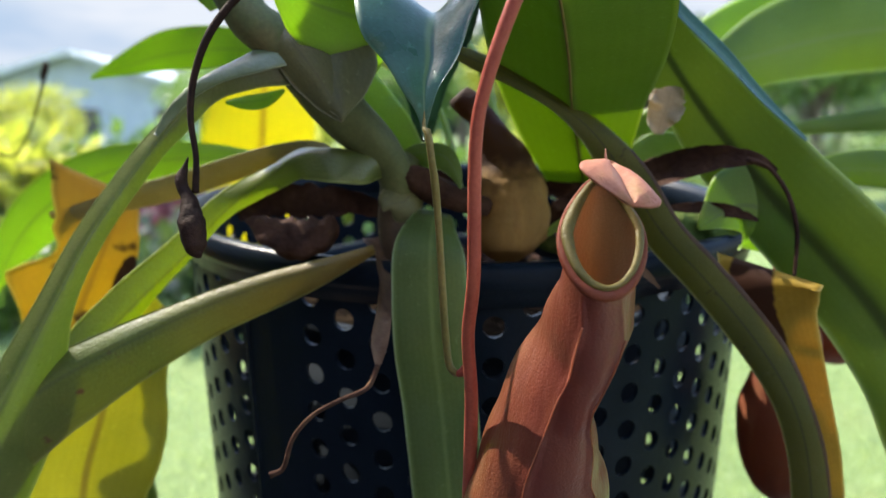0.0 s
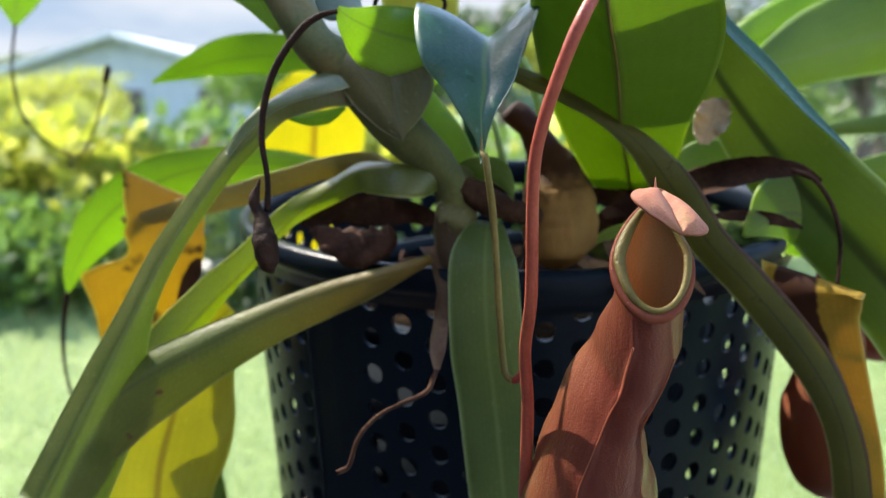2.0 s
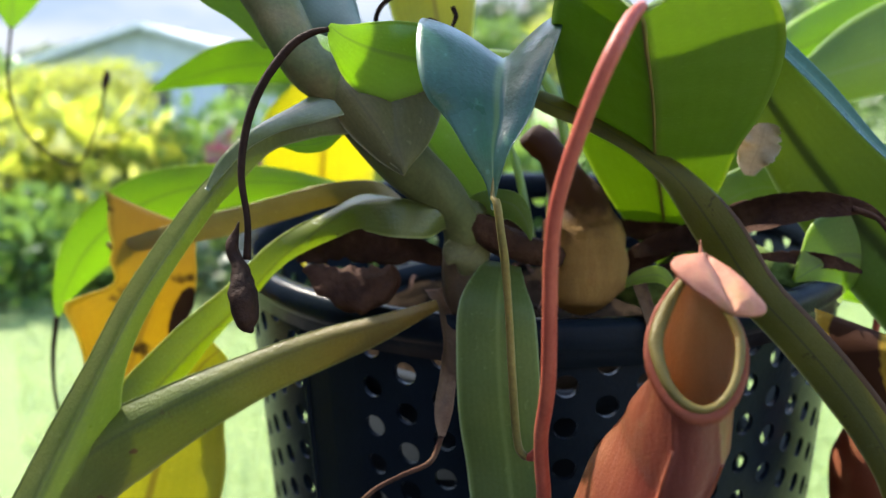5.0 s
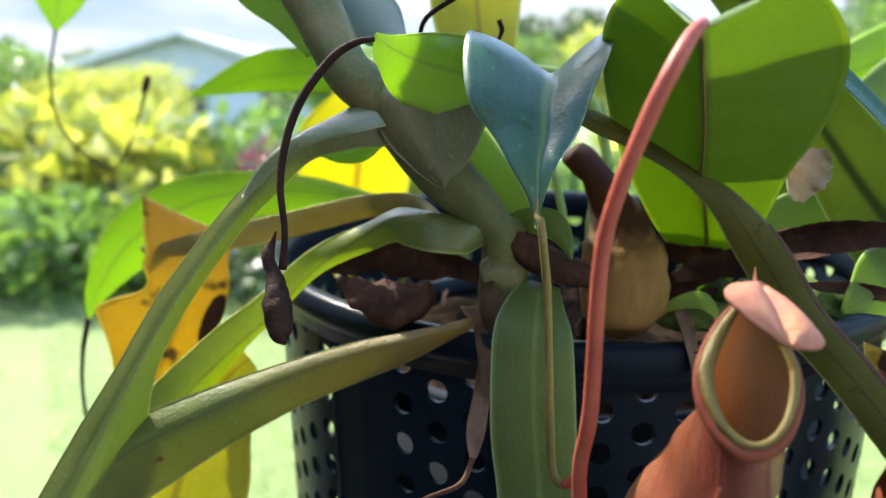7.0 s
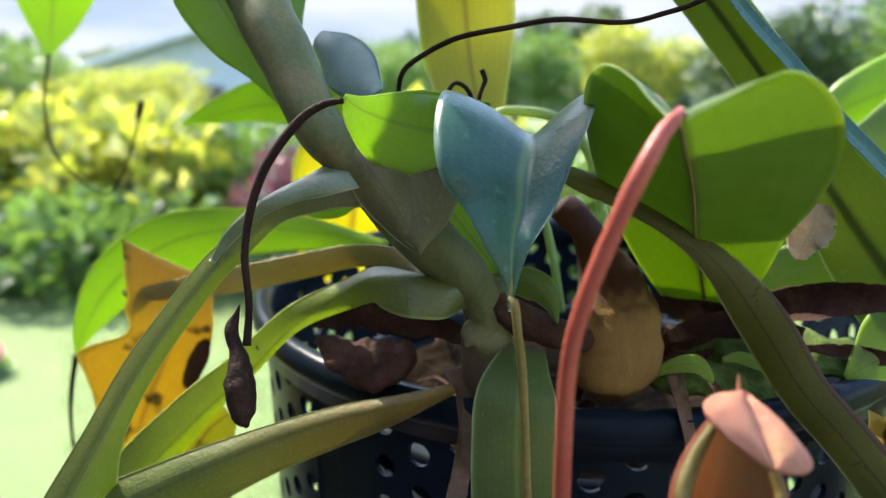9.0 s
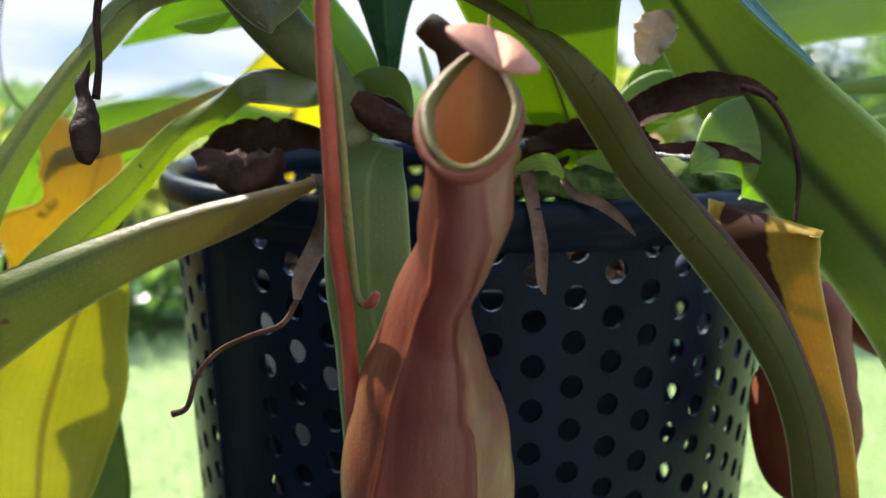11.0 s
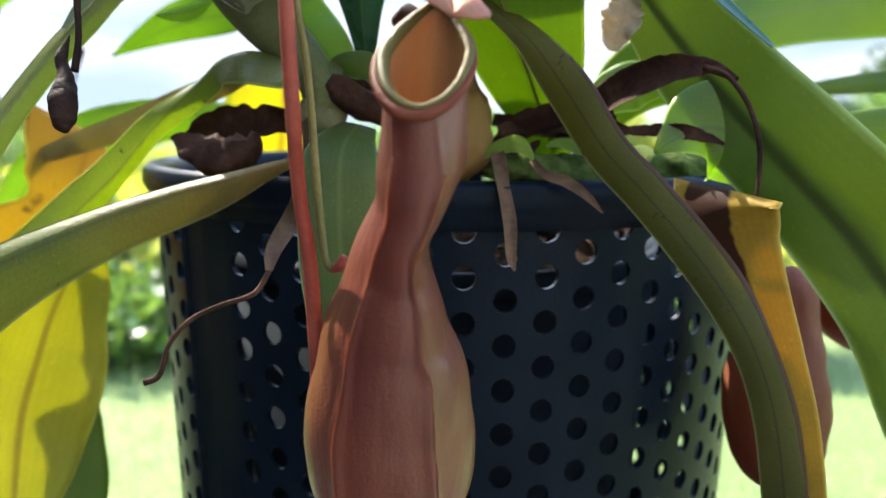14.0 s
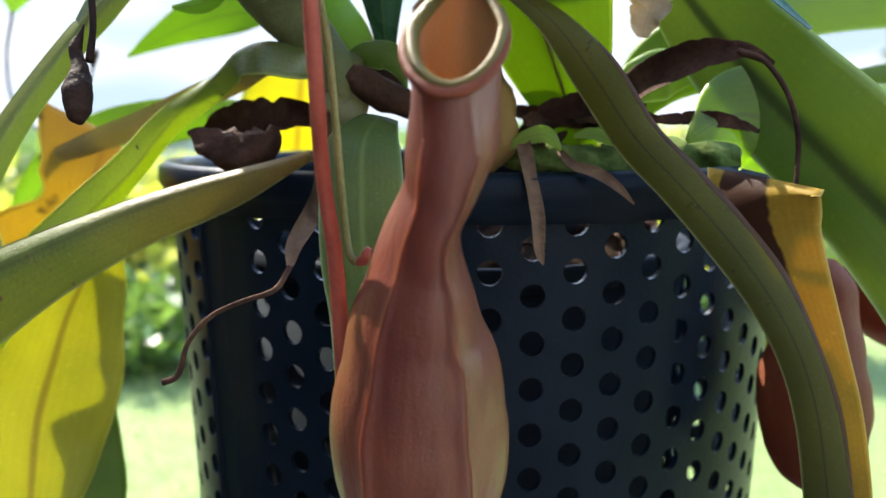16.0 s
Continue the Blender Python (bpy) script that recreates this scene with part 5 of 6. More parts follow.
LEAF_U = [(-0.1080, 0.3250, 1.1320, 0.0045, 0.0045, 0), (-0.1170, 0.3250, 1.1240, 0.0127, 0.0104, 0), (-0.1280, 0.3250, 1.1060, 0.0207, 0.0165, 0), 
    (-0.1360, 0.3250, 1.0840, 0.0264, 0.0204, 0), (-0.1430, 0.3250, 1.0600, 0.0258, 0.0246, 0), (-0.1460, 0.3250, 1.0330, 0.0189, 0.0226, 0), 
    (-0.1480, 0.3250, 1.0080, 0.0026, 0.0026, 0)]
LEAF_V = [(-0.1410, 0.3450, 1.0830, 0.0051, 0.0051, 0), (-0.1390, 0.3450, 1.0660, 0.0127, 0.0114, 0), (-0.1380, 0.3450, 1.0450, 0.0159, 0.0149, 0), 
    (-0.1370, 0.3450, 1.0220, 0.0162, 0.0151, 0), (-0.1370, 0.3450, 0.9960, 0.0080, 0.0080, 0)]
LEAF_W = [(0.0900, 0.3000, 1.1650, 0.0007, 0.0007, 0), (0.0960, 0.3000, 1.1690, 0.0070, 0.0046, 0), (0.1050, 0.3020, 1.1730, 0.0149, 0.0123, 0), 
    (0.1150, 0.3040, 1.1710, 0.0159, 0.0167, 0), (0.1240, 0.3060, 1.1630, 0.0096, 0.0115, 0), (0.1300, 0.3060, 1.1550, 0.0010, 0.0010, 0)]
LEAF_X = [(0.0680, 0.3350, 1.1800, 0.0019, 0.0019, 0), (0.0760, 0.3350, 1.1860, 0.0075, 0.0066, 0), (0.0860, 0.3350, 1.1910, 0.0085, 0.0095, 0), 
    (0.0970, 0.3350, 1.1910, 0.0038, 0.0038, 0)]
BLACK_TENDRIL = [(-0.0430, 0.2980, 1.2450, 0.0007), (-0.0420, 0.2970, 1.2500, 0.0008), (-0.0380, 0.2960, 1.2540, 0.0008), 
    (-0.0260, 0.2930, 1.2600, 0.0008), (-0.0110, 0.2910, 1.2630, 0.0008), (0.0030, 0.2880, 1.2650, 0.0008), (0.0200, 0.2850, 1.2640, 0.0007), 
    (0.0300, 0.2820, 1.2660, 0.0007), (0.0390, 0.2790, 1.2690, 0.0007), (0.0470, 0.2760, 1.2750, 0.0007)]
CURL = [(-0.0290, 0.3030, 1.2420, 0.0007), (-0.0290, 0.3030, 1.2450, 0.0007), (-0.0270, 0.3030, 1.2480, 0.0007), (-0.0240, 0.3030, 1.2470, 0.0007), 
    (-0.0220, 0.3030, 1.2440, 0.0007), (-0.0240, 0.3030, 1.2430, 0.0006)]
CURL_B = [(-0.0200, 0.3030, 1.2420, 0.0006), (-0.0190, 0.3030, 1.2460, 0.0006), (-0.0180, 0.3030, 1.2490, 0.0008), (-0.0190, 0.3030, 1.2520, 0.0008)]
FLAKE = [(0.0770, 0.3090, 1.1980, 0.0017, 0.0015, 0), (0.0775, 0.3090, 1.2020, 0.0048, 0.0042, 0), (0.0795, 0.3085, 1.2075, 0.0068, 0.0062, 0), (0.0805, 0.3085, 1.2125, 0.0058, 0.0052, 0), (0.0808, 0.3090, 1.2148, 0.0012, 0.0012, 0)]
SHOOT_A = [(0.0150, 0.3500, 1.1730, 0.0015), (0.0150, 0.3500, 1.1850, 0.0017), (0.0170, 0.3500, 1.1960, 0.0015), (0.0220, 0.3500, 1.2060, 0.0011)]
SHOOT_B = [(0.0080, 0.3450, 1.1700, 0.0013), (0.0050, 0.3450, 1.1850, 0.0015), (0.0020, 0.3450, 1.1980, 0.0015), (-0.0010, 0.3450, 1.2080, 0.0009)]
SHOOT_C = [(0.0240, 0.3600, 1.1710, 0.0020), (0.0240, 0.3600, 1.1870, 0.0020), (0.0170, 0.3600, 1.2220, 0.0021), (0.0050, 0.3600, 1.2370, 0.0021), 
    (-0.0140, 0.3600, 1.2400, 0.0019), (-0.0210, 0.3600, 1.2370, 0.0012)]
LEAF_Y = [(-0.0780, 0.3000, 1.2400, 0.0013, 0.0013, 0), (-0.0850, 0.3000, 1.2530, 0.0066, 0.0026, 0), (-0.0930, 0.3000, 1.2630, 0.0104, 0.0050, 0), 
    (-0.1020, 0.3000, 1.2770, 0.0119, 0.0085, 0), (-0.1100, 0.3000, 1.2900, 0.0052, 0.0052, 0)]
LEAF_Z = [(-0.0470, 0.2840, 1.2440, 0.0024, 0.0024, 0), (-0.0550, 0.2920, 1.2500, 0.0074, 0.0077, 0), (-0.0640, 0.3050, 1.2560, 0.0085, 0.0079, 0), 
    (-0.0740, 0.3200, 1.2620, 0.0032, 0.0032, 0)]
LEAF_Y2 = [(-0.0780, 0.3150, 1.2540, 0.0014, 0.0014, 0), (-0.0830, 0.3200, 1.2670, 0.0044, 0.0044, 0), (-0.0860, 0.3250, 1.2820, 0.0073, 0.0073, 0), 
    (-0.0880, 0.3300, 1.2990, 0.0019, 0.0019, 0)]
LITTER_A = [(0.0400, 0.3100, 1.1720, 0.0019, 0.0019, 0), (0.0530, 0.3150, 1.1750, 0.0042, 0.0038, 0), (0.0680, 0.3180, 1.1760, 0.0042, 0.0039, 0), 
    (0.0830, 0.3200, 1.1730, 0.0016, 0.0016, 0)]
LITTER_B = [(0.0790, 0.3050, 1.1720, 0.0009, 0.0009, 0), (0.0910, 0.3030, 1.1720, 0.0024, 0.0022, 0), (0.1020, 0.3000, 1.1710, 0.0022, 0.0022, 0), 
    (0.1110, 0.3000, 1.1680, 0.0006, 0.0006, 0)]
LITTER_C = [(0.0330, 0.3100, 1.1600, 0.0017, 0.0017, 0), (0.0420, 0.3100, 1.1630, 0.0038, 0.0034, 0), (0.0500, 0.3100, 1.1660, 0.0024, 0.0024, 0), 
    (0.0540, 0.3100, 1.1690, 0.0005, 0.0005, 0)]
LITTER_D = [(-0.0240, 0.3000, 1.1840, 0.0015, 0.0015, 0), (-0.0120, 0.3000, 1.1860, 0.0049, 0.0038, 0), (-0.0010, 0.3000, 1.1820, 0.0041, 0.0038, 0), 
    (0.0070, 0.3000, 1.1750, 0.0007, 0.0007, 0)]
MOSS_A = [(0.0320, 0.3100, 1.1610, 0.0011), (0.0380, 0.3080, 1.1600, 0.0045), (0.0490, 0.3060, 1.1600, 0.0056), (0.0650, 0.3080, 1.1590, 0.0056), 
    (0.0800, 0.3120, 1.1580, 0.0050), (0.0880, 0.3180, 1.1570, 0.0016)]
MOSS_B = [(0.0480, 0.3350, 1.1580, 0.0012), (0.0600, 0.3350, 1.1600, 0.0070), (0.0790, 0.3350, 1.1620, 0.0074), (0.1020, 0.3350, 1.1620, 0.0071), 
    (0.1200, 0.3350, 1.1610, 0.0017)]
LEAF_G2 = [(-0.0150, 0.2940, 1.1900, 0.0014, 0.0014, 0), (-0.0080, 0.2910, 1.1920, 0.0031, 0.0045, 0), (0.0000, 0.2890, 1.1910, 0.0038, 0.0055, 0), 
    (0.0040, 0.2880, 1.1860, 0.0024, 0.0028, 0), (0.0060, 0.2880, 1.1800, 0.0003, 0.0003, 0)]
LEAF_J2 = [(0.0630, 0.3600, 1.1690, 0.0013, 0.0013, 0), (0.0750, 0.3550, 1.1800, 0.0087, 0.0065, 0), (0.0890, 0.3500, 1.1930, 0.0161, 0.0108, 0), 
    (0.1030, 0.3450, 1.1980, 0.0171, 0.0128, 0), (0.1170, 0.3400, 1.1910, 0.0107, 0.0085, 0), (0.1270, 0.3400, 1.1830, 0.0011, 0.0011, 0)]
STEM_BASE = [(-0.0160, 0.2940, 1.1760, 0.0060), (-0.0150, 0.2940, 1.1710, 0.0075), (-0.0130, 0.2960, 1.1620, 0.0094), 
    (-0.0110, 0.2990, 1.1530, 0.0099), (-0.0100, 0.3030, 1.1430, 0.0094), (-0.0080, 0.3080, 1.1180, 0.0094)]
EDGE_J = [(0.0460, 0.3120, 1.2810, 0.0020, 0.0020, 50), (0.0580, 0.3090, 1.2670, 0.0029, 0.0029, 50), (0.0670, 0.3070, 1.2570, 0.0031, 0.0031, 50), 
    (0.0810, 0.3030, 1.2400, 0.0033, 0.0033, 50), (0.0960, 0.2980, 1.2240, 0.0031, 0.0031, 50), (0.1090, 0.2940, 1.2090, 0.0023, 0.0023, 50), 
    (0.1220, 0.2900, 1.1960, 0.0008, 0.0008, 50)]
UNDER_A = [(-0.0750, 0.3000, 1.2090, 0.0006, 0.0006, 0), (-0.0680, 0.2990, 1.2090, 0.0022, 0.0026, 0), (-0.0610, 0.2980, 1.2100, 0.0022, 0.0028, 0), (-0.0540, 0.2970, 1.2130, 0.0006, 0.0006, 0)]
TENDRIL_RED = [(0.1330, 0.3350, 1.1580, 0.0013), (0.1320, 0.3350, 1.1440, 0.0013), (0.1310, 0.3350, 1.1350, 0.0013), (0.1270, 0.3350, 1.1180, 0.0013)]
# -- end of plant rows --
for rows_ in (MOSS_A, MOSS_B):
    tagged(part("moss", tube(rows_, 50, 20, 0.6, 7, 0.6), MOSS, None, "dark green moss and litter on the potting mix"), category="moss")
plant = thing("pitcher_plant", "tropical pitcher plant with long green leaves and a red pitcher", "plant")


def leaf(rows, mat, label="", rib=None, rib_r=0.0007, **how):
    ob = part("leaf", blade(rows, **how), mat, plant, label)
    if rib:
        mid = [(r[0], r[1], r[2], max(0.00025, rib_r * min(1.0, 0.2 + (r[3] + r[4]) / 0.012))) for r in rows]
        part("midrib", tube(mid, 40, 8), rib, ob)
    return ob


def tendril(rows, mat, label="", parent=None, name="tendril", **how):
    return part(name, tube(rows, **how), mat, parent or plant, label)


part("stem", tube(STEM, 60, 20, 0.10, 3), STEM_SKIN, plant, "thick olive main stem")
part("stem_base", tube(STEM_BASE, 30, 20, 0.12, 5), STEM_BROWN, plant, "swollen reddish-brown foot of the stem")
leaf(CLASP, CLASPING, "leaf base clasping the stem", None, cup=-0.5, seed=2)
leaf(WRAP, CLASPING, "leaf base wrapped round the stem", None, cup=-0.6, seed=66, wave=0.03)
leaf(CLASP_LOW, CLASPING, "leaf base clasping the stem", None, cup=-0.5, seed=3)
leaf(LEAF_A, MOSSY, "long arching leaf", None, cup=-0.1, fold=-0.95, seed=4, wave=0.06, nu=70)
leaf(SADDLE_A, SADDLE, "broad leaf base curling round the stem", None, cup=-0.3, seed=64, wave=0.06, nu=60)
leaf(LEAF_B, OLIVE_RUSTY, "long olive leaf with a pale sheen", None, cup=-0.35, fold=-0.35, seed=5, wave=0.04, nu=60)
leaf(LEAF_C, SHEATH, "long narrow yellow-green leaf", None, cup=-0.25, fold=-0.6, seed=6, wave=0.10, nu=70)
leaf(LEAF_D, STRAW, "straw-coloured leaf folding over at its end", None, cup=-0.2, seed=7)
leaf(FOLD_D, YELLOW, "dying yellow leaf end with brown torn edges", None, cup=-0.1, seed=8, wave=0.06, ragged=0.10)
leaf(LEAF_E, FRESH, "bright green arching leaf", None, cup=-0.2, seed=9)
tendril(TENDRIL_E, BLACK, "thin dry tendril")
leaf(LEAF_F, FRESH, "short broad green leaf", None, cup=-0.15, seed=10, wave=0.1)
tf = tendril(TENDRIL_F, BLACK, "dead black tendril", count=60)
part("shrivelled_bud", tube(BUD, 40, 16, 0.35, 5), BLACK, tf, "shrivelled dead pitcher bud")
leaf(LEAF_G, BLUISH, "glossy young leaf reflecting the sky", None, fold=-0.75, cup=0.4, side=(1, 0, 0), seed=11, round_=0.9, nu=60, nv=20, wave=0.02)
tg = tendril(TENDRIL_G, YGSTALK, "thin olive tendril", count=60)
part("tendril_tip", tube(TIP_G, 16, 10, 0.2), REDSTALK, tg, "small reddish tip")
leaf(LEAF_H, GREEN, "broad rounded green leaf lit from behind", YGSTALK, 0.0005, cup=0.0, side=(1, 0, 0), seed=12, round_=0.7, nu=64, nv=26, wave=0.02)
tendril(TENDRIL_H, REDSTALK, "long smooth red tendril", count=90, sides=16)
leaf(LEAF_I, LIME, "long hanging olive leaf", None, cup=-0.2, seed=13, wave=0.05, nu=60)
leaf(FOLD_I, MUSTARD, "mustard-yellow folded leaf half with a large brown patch", None, cup=-0.05, seed=14, wave=0.03, nu=60)
leaf(LEAF_J, GREEN_DEEP, "large hanging green leaf with a dark midrib", STEM_SKIN, fold=0.25, cup=-0.2, seed=15)
leaf(EDGE_J, BLUISH, "turned-up leaf edge reflecting the sky", None, cup=0.3, seed=45)
leaf(LEAF_K, GREEN, "broad dark green leaf", None, cup=-0.2, seed=16)
leaf(LEAF_L, FRESH, "sunlit green leaf", None, cup=-0.2, seed=17)
leaf(LEAF_M, GREEN, "narrow green leaf", None, cup=-0.2, seed=18)
leaf(LEAF_N, GREEN, "narrow green leaf", None, cup=-0.2, seed=19)
leaf(LEAF_O, FRESH, "bright green leaf", None, cup=-0.1, seed=20)
leaf(LEAF_P, LEMON, "yellow dying leaf", None, cup=-0.1, seed=21)
leaf(LEAF_Q, GOLD, "yellow-green upright leaf", None, cup=-0.1, seed=22)
leaf(LEAF_R, FRESH, "dark green pointed leaf", None, cup=-0.1, seed=23)
leaf(LEAF_S, FRESH, "pointed hanging green leaf", None, cup=-0.1, seed=24)
tendril(TENDRIL_S, BLACK, "thin dry tendril", count=60)
leaf(LEAF_T, SAGE, "strap-shaped green leaf hanging over the pot", None, cup=-0.15, fold=0.08, seed=25)
leaf(DRY, TAN, "curled dry tan leaf", None, cup=0.5, seed=26, wave=0.2)
tendril(DRY_TENDRIL, DEAD, "thin dry tan tendril")
leaf(DEADLEAF_A, DEAD, "dead brown leaf", None, cup=0.3, seed=27, wave=0.25, ragged=0.3)
part("shrivelled_pitcher", tube(LUMP, 40, 18, 0.5, 9, 0.7), DEAD, plant, "shrivelled brown pitcher")
leaf(DEADLEAF_B, DEAD, "dead dark brown leaf", None, cup=0.4, seed=28, wave=0.2, ragged=0.2)
tendril(DEAD_TENDRIL, DEAD, "thin brown tendril")
leaf(DEADLEAF_C, DEAD, "dead brown leaf", None, cup=0.4, seed=29, wave=0.2, ragged=0.3)
leaf(DEADLEAF_D, DEAD, "dead brown leaf", None, cup=0.4, seed=30, wave=0.2, ragged=0.3)
part("stump", tube(STUMP, 24, 14, 0.35, 4), DEAD, plant, "dark dead leaf stump")
old = part("old_pitcher", tube(OLD, 70, 22, 0.09, 6), OLDSKIN, plant, "old tan pitcher with a dried brown neck")
leaf(LEAF_G2, GREEN, "short green leaf tip", None, cup=-0.2, seed=43)
leaf(LEAF_Y, FRESH, "green leaf beside the stem", None, cup=-0.1, seed=40)
leaf(LEAF_Z, SKY_TINT, "small pale blue-green leaf", None, cup=-0.3, seed=41)
leaf(LEAF_Y2, FRESH, "green leaf behind the stem", None, cup=-0.1, seed=42)
for k, rows_ in enumerate((LITTER_A, LITTER_B, LITTER_C, LITTER_D)):
    leaf(rows_, DEAD, "dead brown leaf lying in the pot", None, cup=0.35, wave=0.25, ragged=0.3, seed=50 + k)
leaf(DANGLE_A, TAN, "dry tan strip", None, cup=0.4, seed=31)
leaf(DANGLE_B, TAN, "dry tan strip", None, cup=0.4, seed=32)
leaf(SPROUT_A, FRESH, "small green leaf tip", None, seed=33)
leaf(SPROUT_B, FRESH, "small green leaf tip", None, seed=34)
part("far_pitcher", tube(RED_A, 40, 20, 0.05, 2), RUST, plant, "rust-red pitcher")
part("far_pitcher", tube(RED_B, 40, 20, 0.05, 3), RUST, plant, "rust-red pitcher")
leaf(UNDER_A, FRESH, "short pale green leaf under the leaf base", None, cup=-0.2, seed=65)
tendril(TENDRIL_RED, REDSTALK, "thin reddish tendril")
leaf(LEAF_U, GOLD, "yellow-green hanging leaf with a brown midrib", None, cup=-0.15, fold=0.2, seed=35)
leaf(LEAF_V, GREEN, "green hanging leaf", None, cup=-0.15, seed=36)
leaf(LEAF_W, FRESH, "bright green leaf", None, cup=-0.1, seed=37)
leaf(LEAF_J2, GREEN, "green leaf in the shade of the others", None, cup=-0.1, seed=44)
leaf(LEAF_X, GREEN, "dark green leaf", None, cup=-0.1, seed=38)
tendril(BLACK_TENDRIL, BLACK, "long thin black tendril", count=70)
tendril(CURL, BLACK, "curled black tendril")
tendril(CURL_B, BLACK, "short black tendril end")
leaf(FLAKE, PALE, "pale papery dry flake", None, cup=0.3, wave=0.3, seed=39, ragged=0.25)
for rows_ in (SHOOT_A, SHOOT_B, SHOOT_C):
    tendril(rows_, GREEN, "thin green leaf stalk")


def wrap_round(bm, n):
    """Unwrap a lofted body: across is the bearing round it, with the front at the middle; up is the way along it."""
    uvl = bm.loops.layers.uv.new("UVMap")
    bm.verts.index_update()
    rings = len(bm.verts) / n
    for f in bm.faces:
        us = [((v.index % n) / n - 102.5 / 360 + 0.5) % 1.0 for v in f.verts]
        turn = max(us) - min(us) > 0.5
        for lo, v, u in zip(f.loops, f.verts, us):
            lo[uvl].uv = (u + 1 if turn and u < 0.5 else u, (v.index // n) / rings)
    return bm


def pitcher(rows, parent):
    """The red pitcher: a swollen body, a narrow waist and a slanting mouth with lip, lid, spur and two front wings."""
    c = glide(rows, 46)
    n = 120
    RIDGES = (70.0, 135.0)   # bearing of the two front ridges round the body
    rings = []
    tan_ = tangents(c)
    for i in range(len(c)):
        t = tan_[i]
        B = Vector((0.325, -0.946, 0)); B = (B - t * t.dot(B)).normalized()   # the neck is deeper along this way than it is wide
        A = B.cross(t)
        if A.x < 0:
            A = -A
        deep = c[i, 4] / c[i, 3]
        ring = []
        for k in range(n):
            g = 360 * k / n
            a = radians(g)
            swell = 1 + sum(0.055 * math.exp(-((g - q) / 4.0) ** 2) for q in RIDGES)
            swell -= 0.03 * max(0.0, math.cos(radians((g - 102.5) * 2.2))) if abs(g - 102.5) < 40 else 0.0
            swell += 0.012 * noise.noise(Vector((math.cos(a) * 2.2, math.sin(a) * 2.2, i * 0.16)))
            r = c[i, 3] * swell
            ring.append(Vector(c[i, :3]) + A * (r * math.cos(a)) + B * (deep * r * math.sin(a)))
        rings.append(ring)
    front, back = Vector((0.0350, 0.1780, 1.1668)), Vector((0.0352, 0.1945, 1.1882))
    C, B, A = (front + back) / 2, (front - back) / 2, Vector((0.0079, 0.0010, 0.0004))
    
    def brim(a):
        """The mouth's outline: an oval that narrows towards its back."""
        return C + A * (math.cos(a) * (1 - 0.52 * max(0.0, -math.sin(a)) ** 1.3)) + B * math.sin(a)
    mouth = [brim(2 * math.pi * k / n) for k in range(n)]
    last = rings[-1]
    for s in (0.35, 0.7, 1.0):
        rings.append([p.lerp(q, s) for p, q in zip(last, mouth)])
    ob = part("pitcher", wrap_round(loft(rings, close_start=True), n), SKIN, parent, "red pitcher with a swollen body and a narrow waist")
    # inside wall
    inner = [[q for q in mouth]]
    for i in range(45, 20, -1):
        cc = Vector(c[i, :3])
        inner.append([cc + (p - cc) * 0.86 for p in rings[i]])
    part("inner_wall", loft(inner, close_end=True), INNER, ob, "tan inside of the pitcher")
    # ribbed lip
    nn, rr = 140, 14
    N = A.cross(B).normalized()
    if N.y > 0:
        N = -N
    lip = []
    for k in range(nn):
        a = 2 * math.pi * k / nn
        p = brim(a)
        out = (A * math.cos(a) + B * math.sin(a)).normalized()
        r = 0.0007 + 0.0003 * abs(math.cos(a)) + 0.0005 * max(0.0, -math.cos(a))
        r *= 1 + 0.09 * (k % 2)
        lip.append([p + out * (r * math.cos(2 * math.pi * q / rr) * 0.95 + 0.0002) + N * (r * 0.8 * math.sin(2 * math.pi * q / rr)) for q in range(rr)])
    lip.append(lip[0])
    part("lip", loft(lip), LIPSKIN, ob, "ribbed yellow-green lip round the mouth")
    # reddish outer edge of the lip, rolled back and ribbed, broad at the sides and below
    collar = []
    for k in range(nn):
        a = 2 * math.pi * k / nn
        out = (A * math.cos(a) + B * math.sin(a)).normalized()
        broad = 0.35 + 0.65 * max(0.0, math.sin(a)) ** 0.7 + 0.35 * max(0.0, -math.cos(a))
        r = 0.0012 * broad * (1 + 0.07 * (k % 2) + 0.12 * noise.noise(Vector((math.cos(a) * 3, math.sin(a) * 3, 0.4))))
        p = brim(a) + out * (0.0008 + 0.0010 * broad) - N * (0.0001 + 0.0005 * broad)
        collar.append([p + out * (r * math.cos(2 * math.pi * q / rr)) + N * (r * 0.75 * math.sin(2 * math.pi * q / rr)) for q in range(rr)])
    collar.append(collar[0])
    part("lip_edge", loft(collar), COLLAR, ob, "dull red rolled edge of the lip")
    # lid: two lobes that slope from a ridge like a tent
    ridge0, ridge1 = Vector((0.0378, 0.1958, 1.1925)), Vector((0.0406, 0.1822, 1.1838))
    lid = None
    for tip, puff in ((Vector((0.0300, 0.1868, 1.1918)), 0.0016), (Vector((0.0472, 0.1856, 1.1850)), 0.0018)):
        bend = tip * 2 - (ridge0 + ridge1) / 2
        face = (tip - ridge0).cross(ridge1 - ridge0).normalized()
        if face.z < 0:
            face = -face
        bm = bmesh.new()
        tops, lows = [], []
        for i in range(23):
            u = i / 22
            r0 = ridge0.lerp(ridge1, u) + Vector((0, 0, 0.0012 * math.sin(math.pi * u)))
            e0 = ridge0 * (1 - u) ** 2 + bend * (2 * u * (1 - u)) + ridge1 * u * u
            tr, lr = [], []
            for j in range(13):
                v = j / 12
                q = r0.lerp(e0, v) + face * (puff * math.sin(math.pi * min(1, v * 1.05)) * math.sin(math.pi * (0.1 + 0.8 * u)) + 0.0002 * noise.noise(r0.lerp(e0, v) * 900))
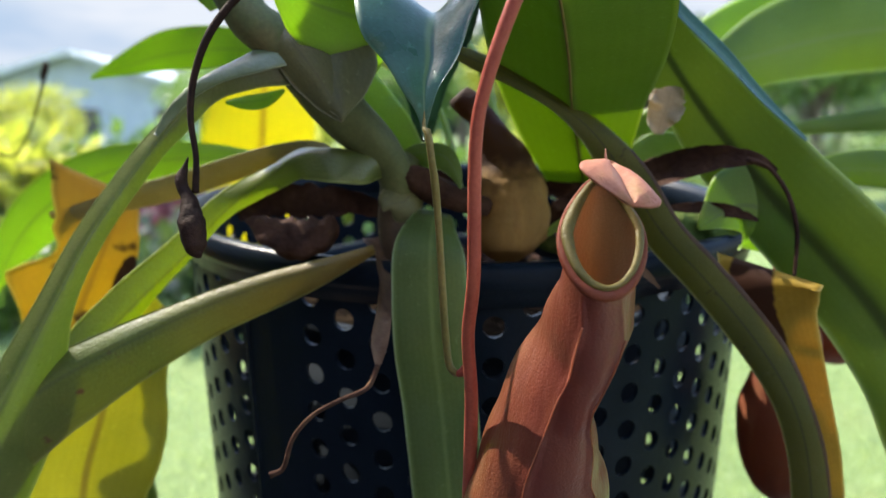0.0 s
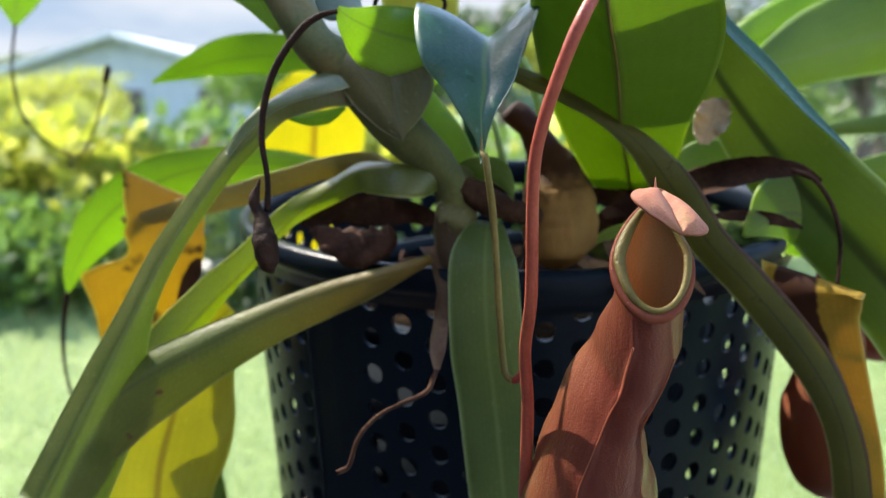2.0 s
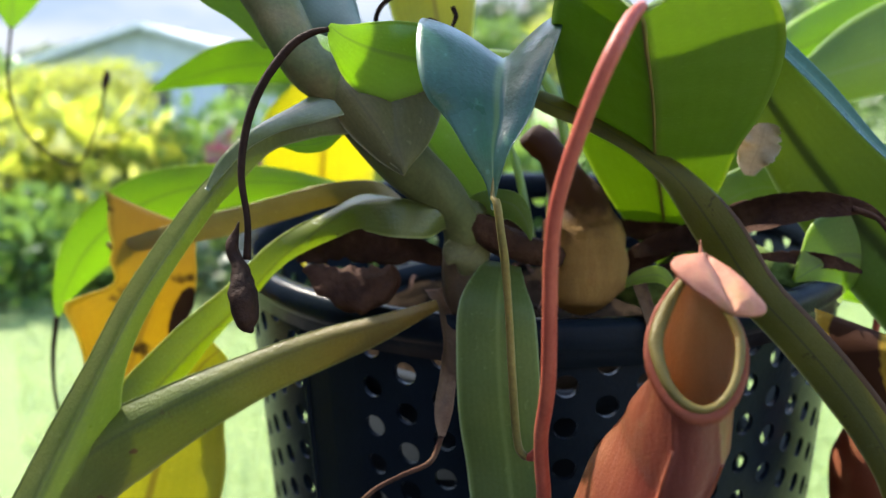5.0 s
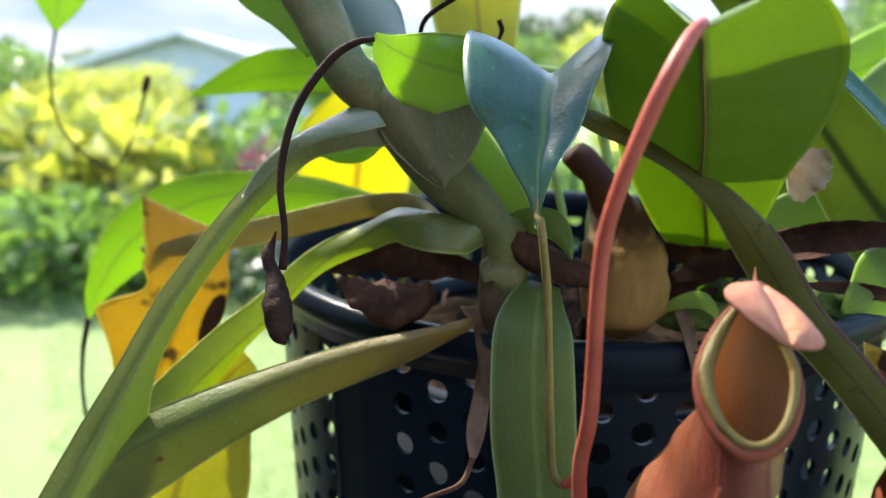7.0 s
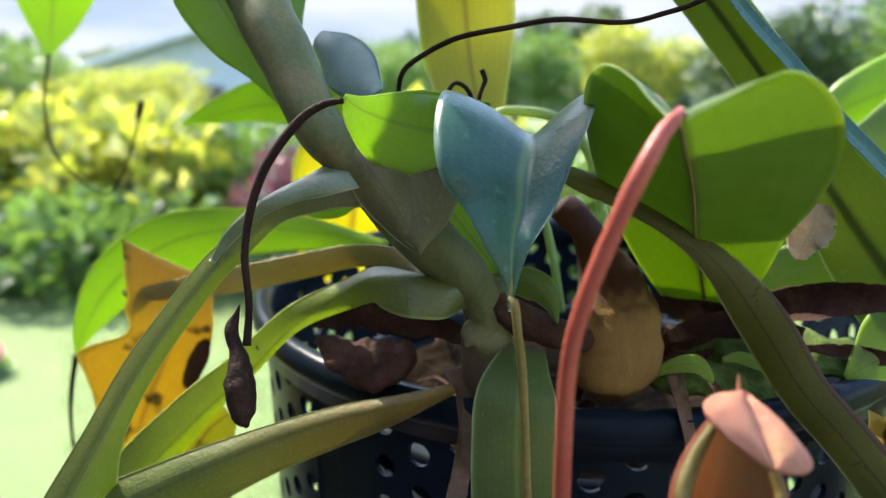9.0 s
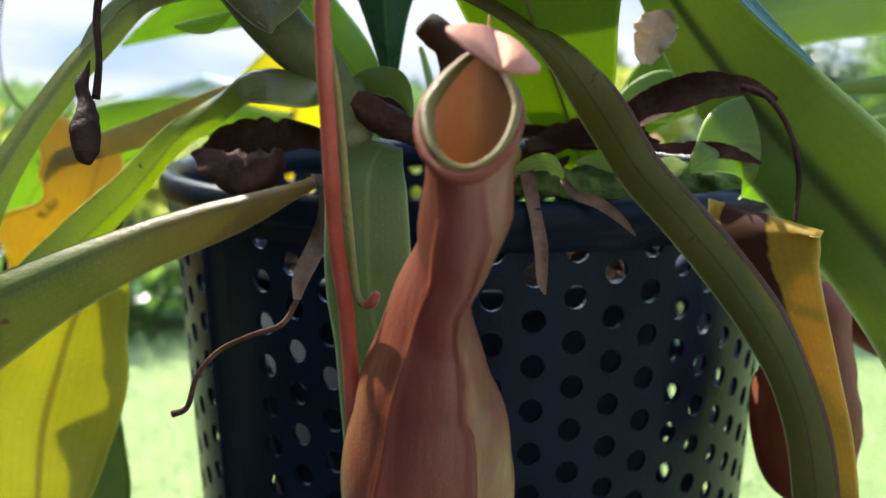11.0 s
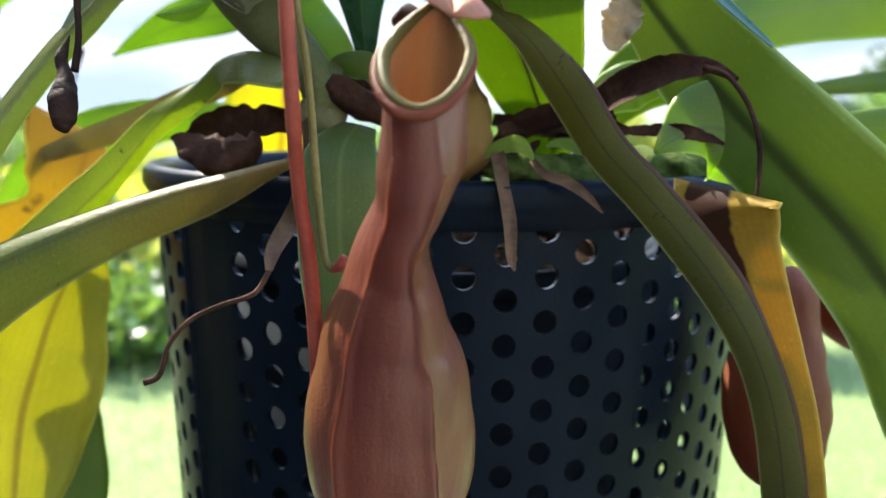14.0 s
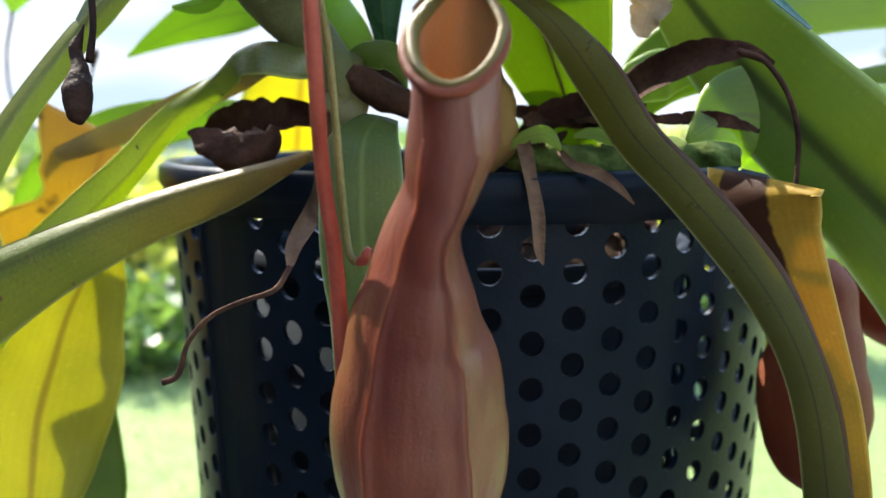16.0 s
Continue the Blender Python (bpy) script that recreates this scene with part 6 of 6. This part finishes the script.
                tr.append(bm.verts.new(q)); lr.append(bm.verts.new(q - face * 0.0005))
            tops.append(tr); lows.append(lr)
        for i in range(22):
            for j in range(12):
                bm.faces.new([tops[i][j], tops[i + 1][j], tops[i + 1][j + 1], tops[i][j + 1]])
                bm.faces.new([lows[i][j], lows[i][j + 1], lows[i + 1][j + 1], lows[i + 1][j]])
            bm.faces.new([tops[i][12], tops[i + 1][12], lows[i + 1][12], lows[i][12]])
        bmesh.ops.recalc_face_normals(bm, faces=bm.faces)
        part("lid", bm, LIDSKIN, ob, "pale pink lobe of the lid")
    part("spur", tube([(0.0372, 0.1945, 1.1910, 0.0007), (0.0370, 0.1955, 1.1930, 0.0004), (0.0369, 0.1958, 1.1955, 0.0001)], 10, 8), LIDSKIN, ob)
    # thin wings on the ridges
    for g, wide in ((RIDGES[0], 0.0005), (RIDGES[1], 0.0005)):
        k = round(g / 360 * n)
        rows_w = []
        for i in range(6, 46, 3):
            p, cc = rings[i][k], Vector(c[i, :3])
            w = wide * (0.4 + 0.9 * (i / 46) ** 2)
            q = p + (p - cc).normalized() * (w * 0.3)
            rows_w.append((q.x, q.y, q.z, w, w * 0.3, 75))
        part("wing", blade(rows_w, 60, 6, 0.0004, wave=0.25, seed=int(g)), WING, ob)
    # stiff hairs under the lip
    rh = random.Random(4)
    for k in range(9):
        a = radians(rh.choice((200, 215, 225, 320, 335, 345)) + rh.uniform(-8, 8))
        p = C + A * (1.02 * math.cos(a)) + B * (-1.0 * math.sin(a)) * 0.98 + Vector((0, -0.0008, -0.0022))
        q = p + Vector((rh.uniform(-0.002, 0.002), -0.0012, rh.uniform(-0.002, 0.0005)))
        part("hair", tube([(*p, 0.00016), (*((p + q) / 2 + Vector((0, -0.0003, 0))), 0.00013), (*q, 0.00005)], 6, 5), LIDSKIN, ob)
    return ob


pitcher(PITCHER, plant)

# loose litter on the potting mix: twigs and curled scraps
rl = random.Random(77)
for k in range(26):
    a, r = rl.uniform(0, 6.28), 0.08 * math.sqrt(rl.uniform(0.1, 1))
    p = INNER_AT @ Vector((r * math.cos(a), r * math.sin(a), -0.044 + rl.uniform(0, 0.012)))
    d = Vector((rl.uniform(-1, 1), rl.uniform(-1, 1), rl.uniform(-0.2, 0.35))).normalized() * rl.uniform(0.012, 0.028)
    m = p + d * 0.5 + Vector((0, 0, 0.004))
    q = p + d
    if k % 2:
        part("twig", tube([(*p, 0.0008), (*m, 0.0007), (*q, 0.0004)], 10, 6, 0.2, k), DEAD, plant, "dry brown twig lying in the pot")
    else:
        w = rl.uniform(0.003, 0.006)
        leaf([(*p, 0.0006, 0.0006, 0), (*m, w, w * 0.8, rl.uniform(-40, 40)), (*q, 0.0006, 0.0006, 30)], DEAD, "dead brown leaf lying in the pot", None, nu=16, nv=6, cup=0.4, wave=0.3, ragged=0.3, seed=80 + k)

# unseen leaves, added over the view to shade the stem, pot and broad leaf
leaf([(-0.115, 0.315, 1.325, 0.006, 0.006, 0), (-0.158, 0.36, 1.385, 0.028, 0.028, 0), (-0.170, 0.44, 1.41, 0.038, 0.038, 0), (-0.162, 0.53, 1.40, 0.036, 0.036, 0),
      (-0.12, 0.61, 1.36, 0.003, 0.003, 0)], GREEN, "long green leaf high on the stem", STEM_SKIN, side=(1, 0.1, 0), cup=-0.1, seed=60)
leaf([(-0.115, 0.325, 1.335, 0.006, 0.006, 0), (-0.07, 0.343, 1.39, 0.040, 0.037, 0), (-0.01, 0.330, 1.40, 0.039, 0.034, 0), (0.04, 0.322, 1.375, 0.024, 0.02, 0), (0.08, 0.31, 1.35, 0.002, 0.002, 0)],
     GREEN, "long green leaf high on the stem", STEM_SKIN, side=(0, 1, 0), cup=-0.1, seed=61, wave=0.35)
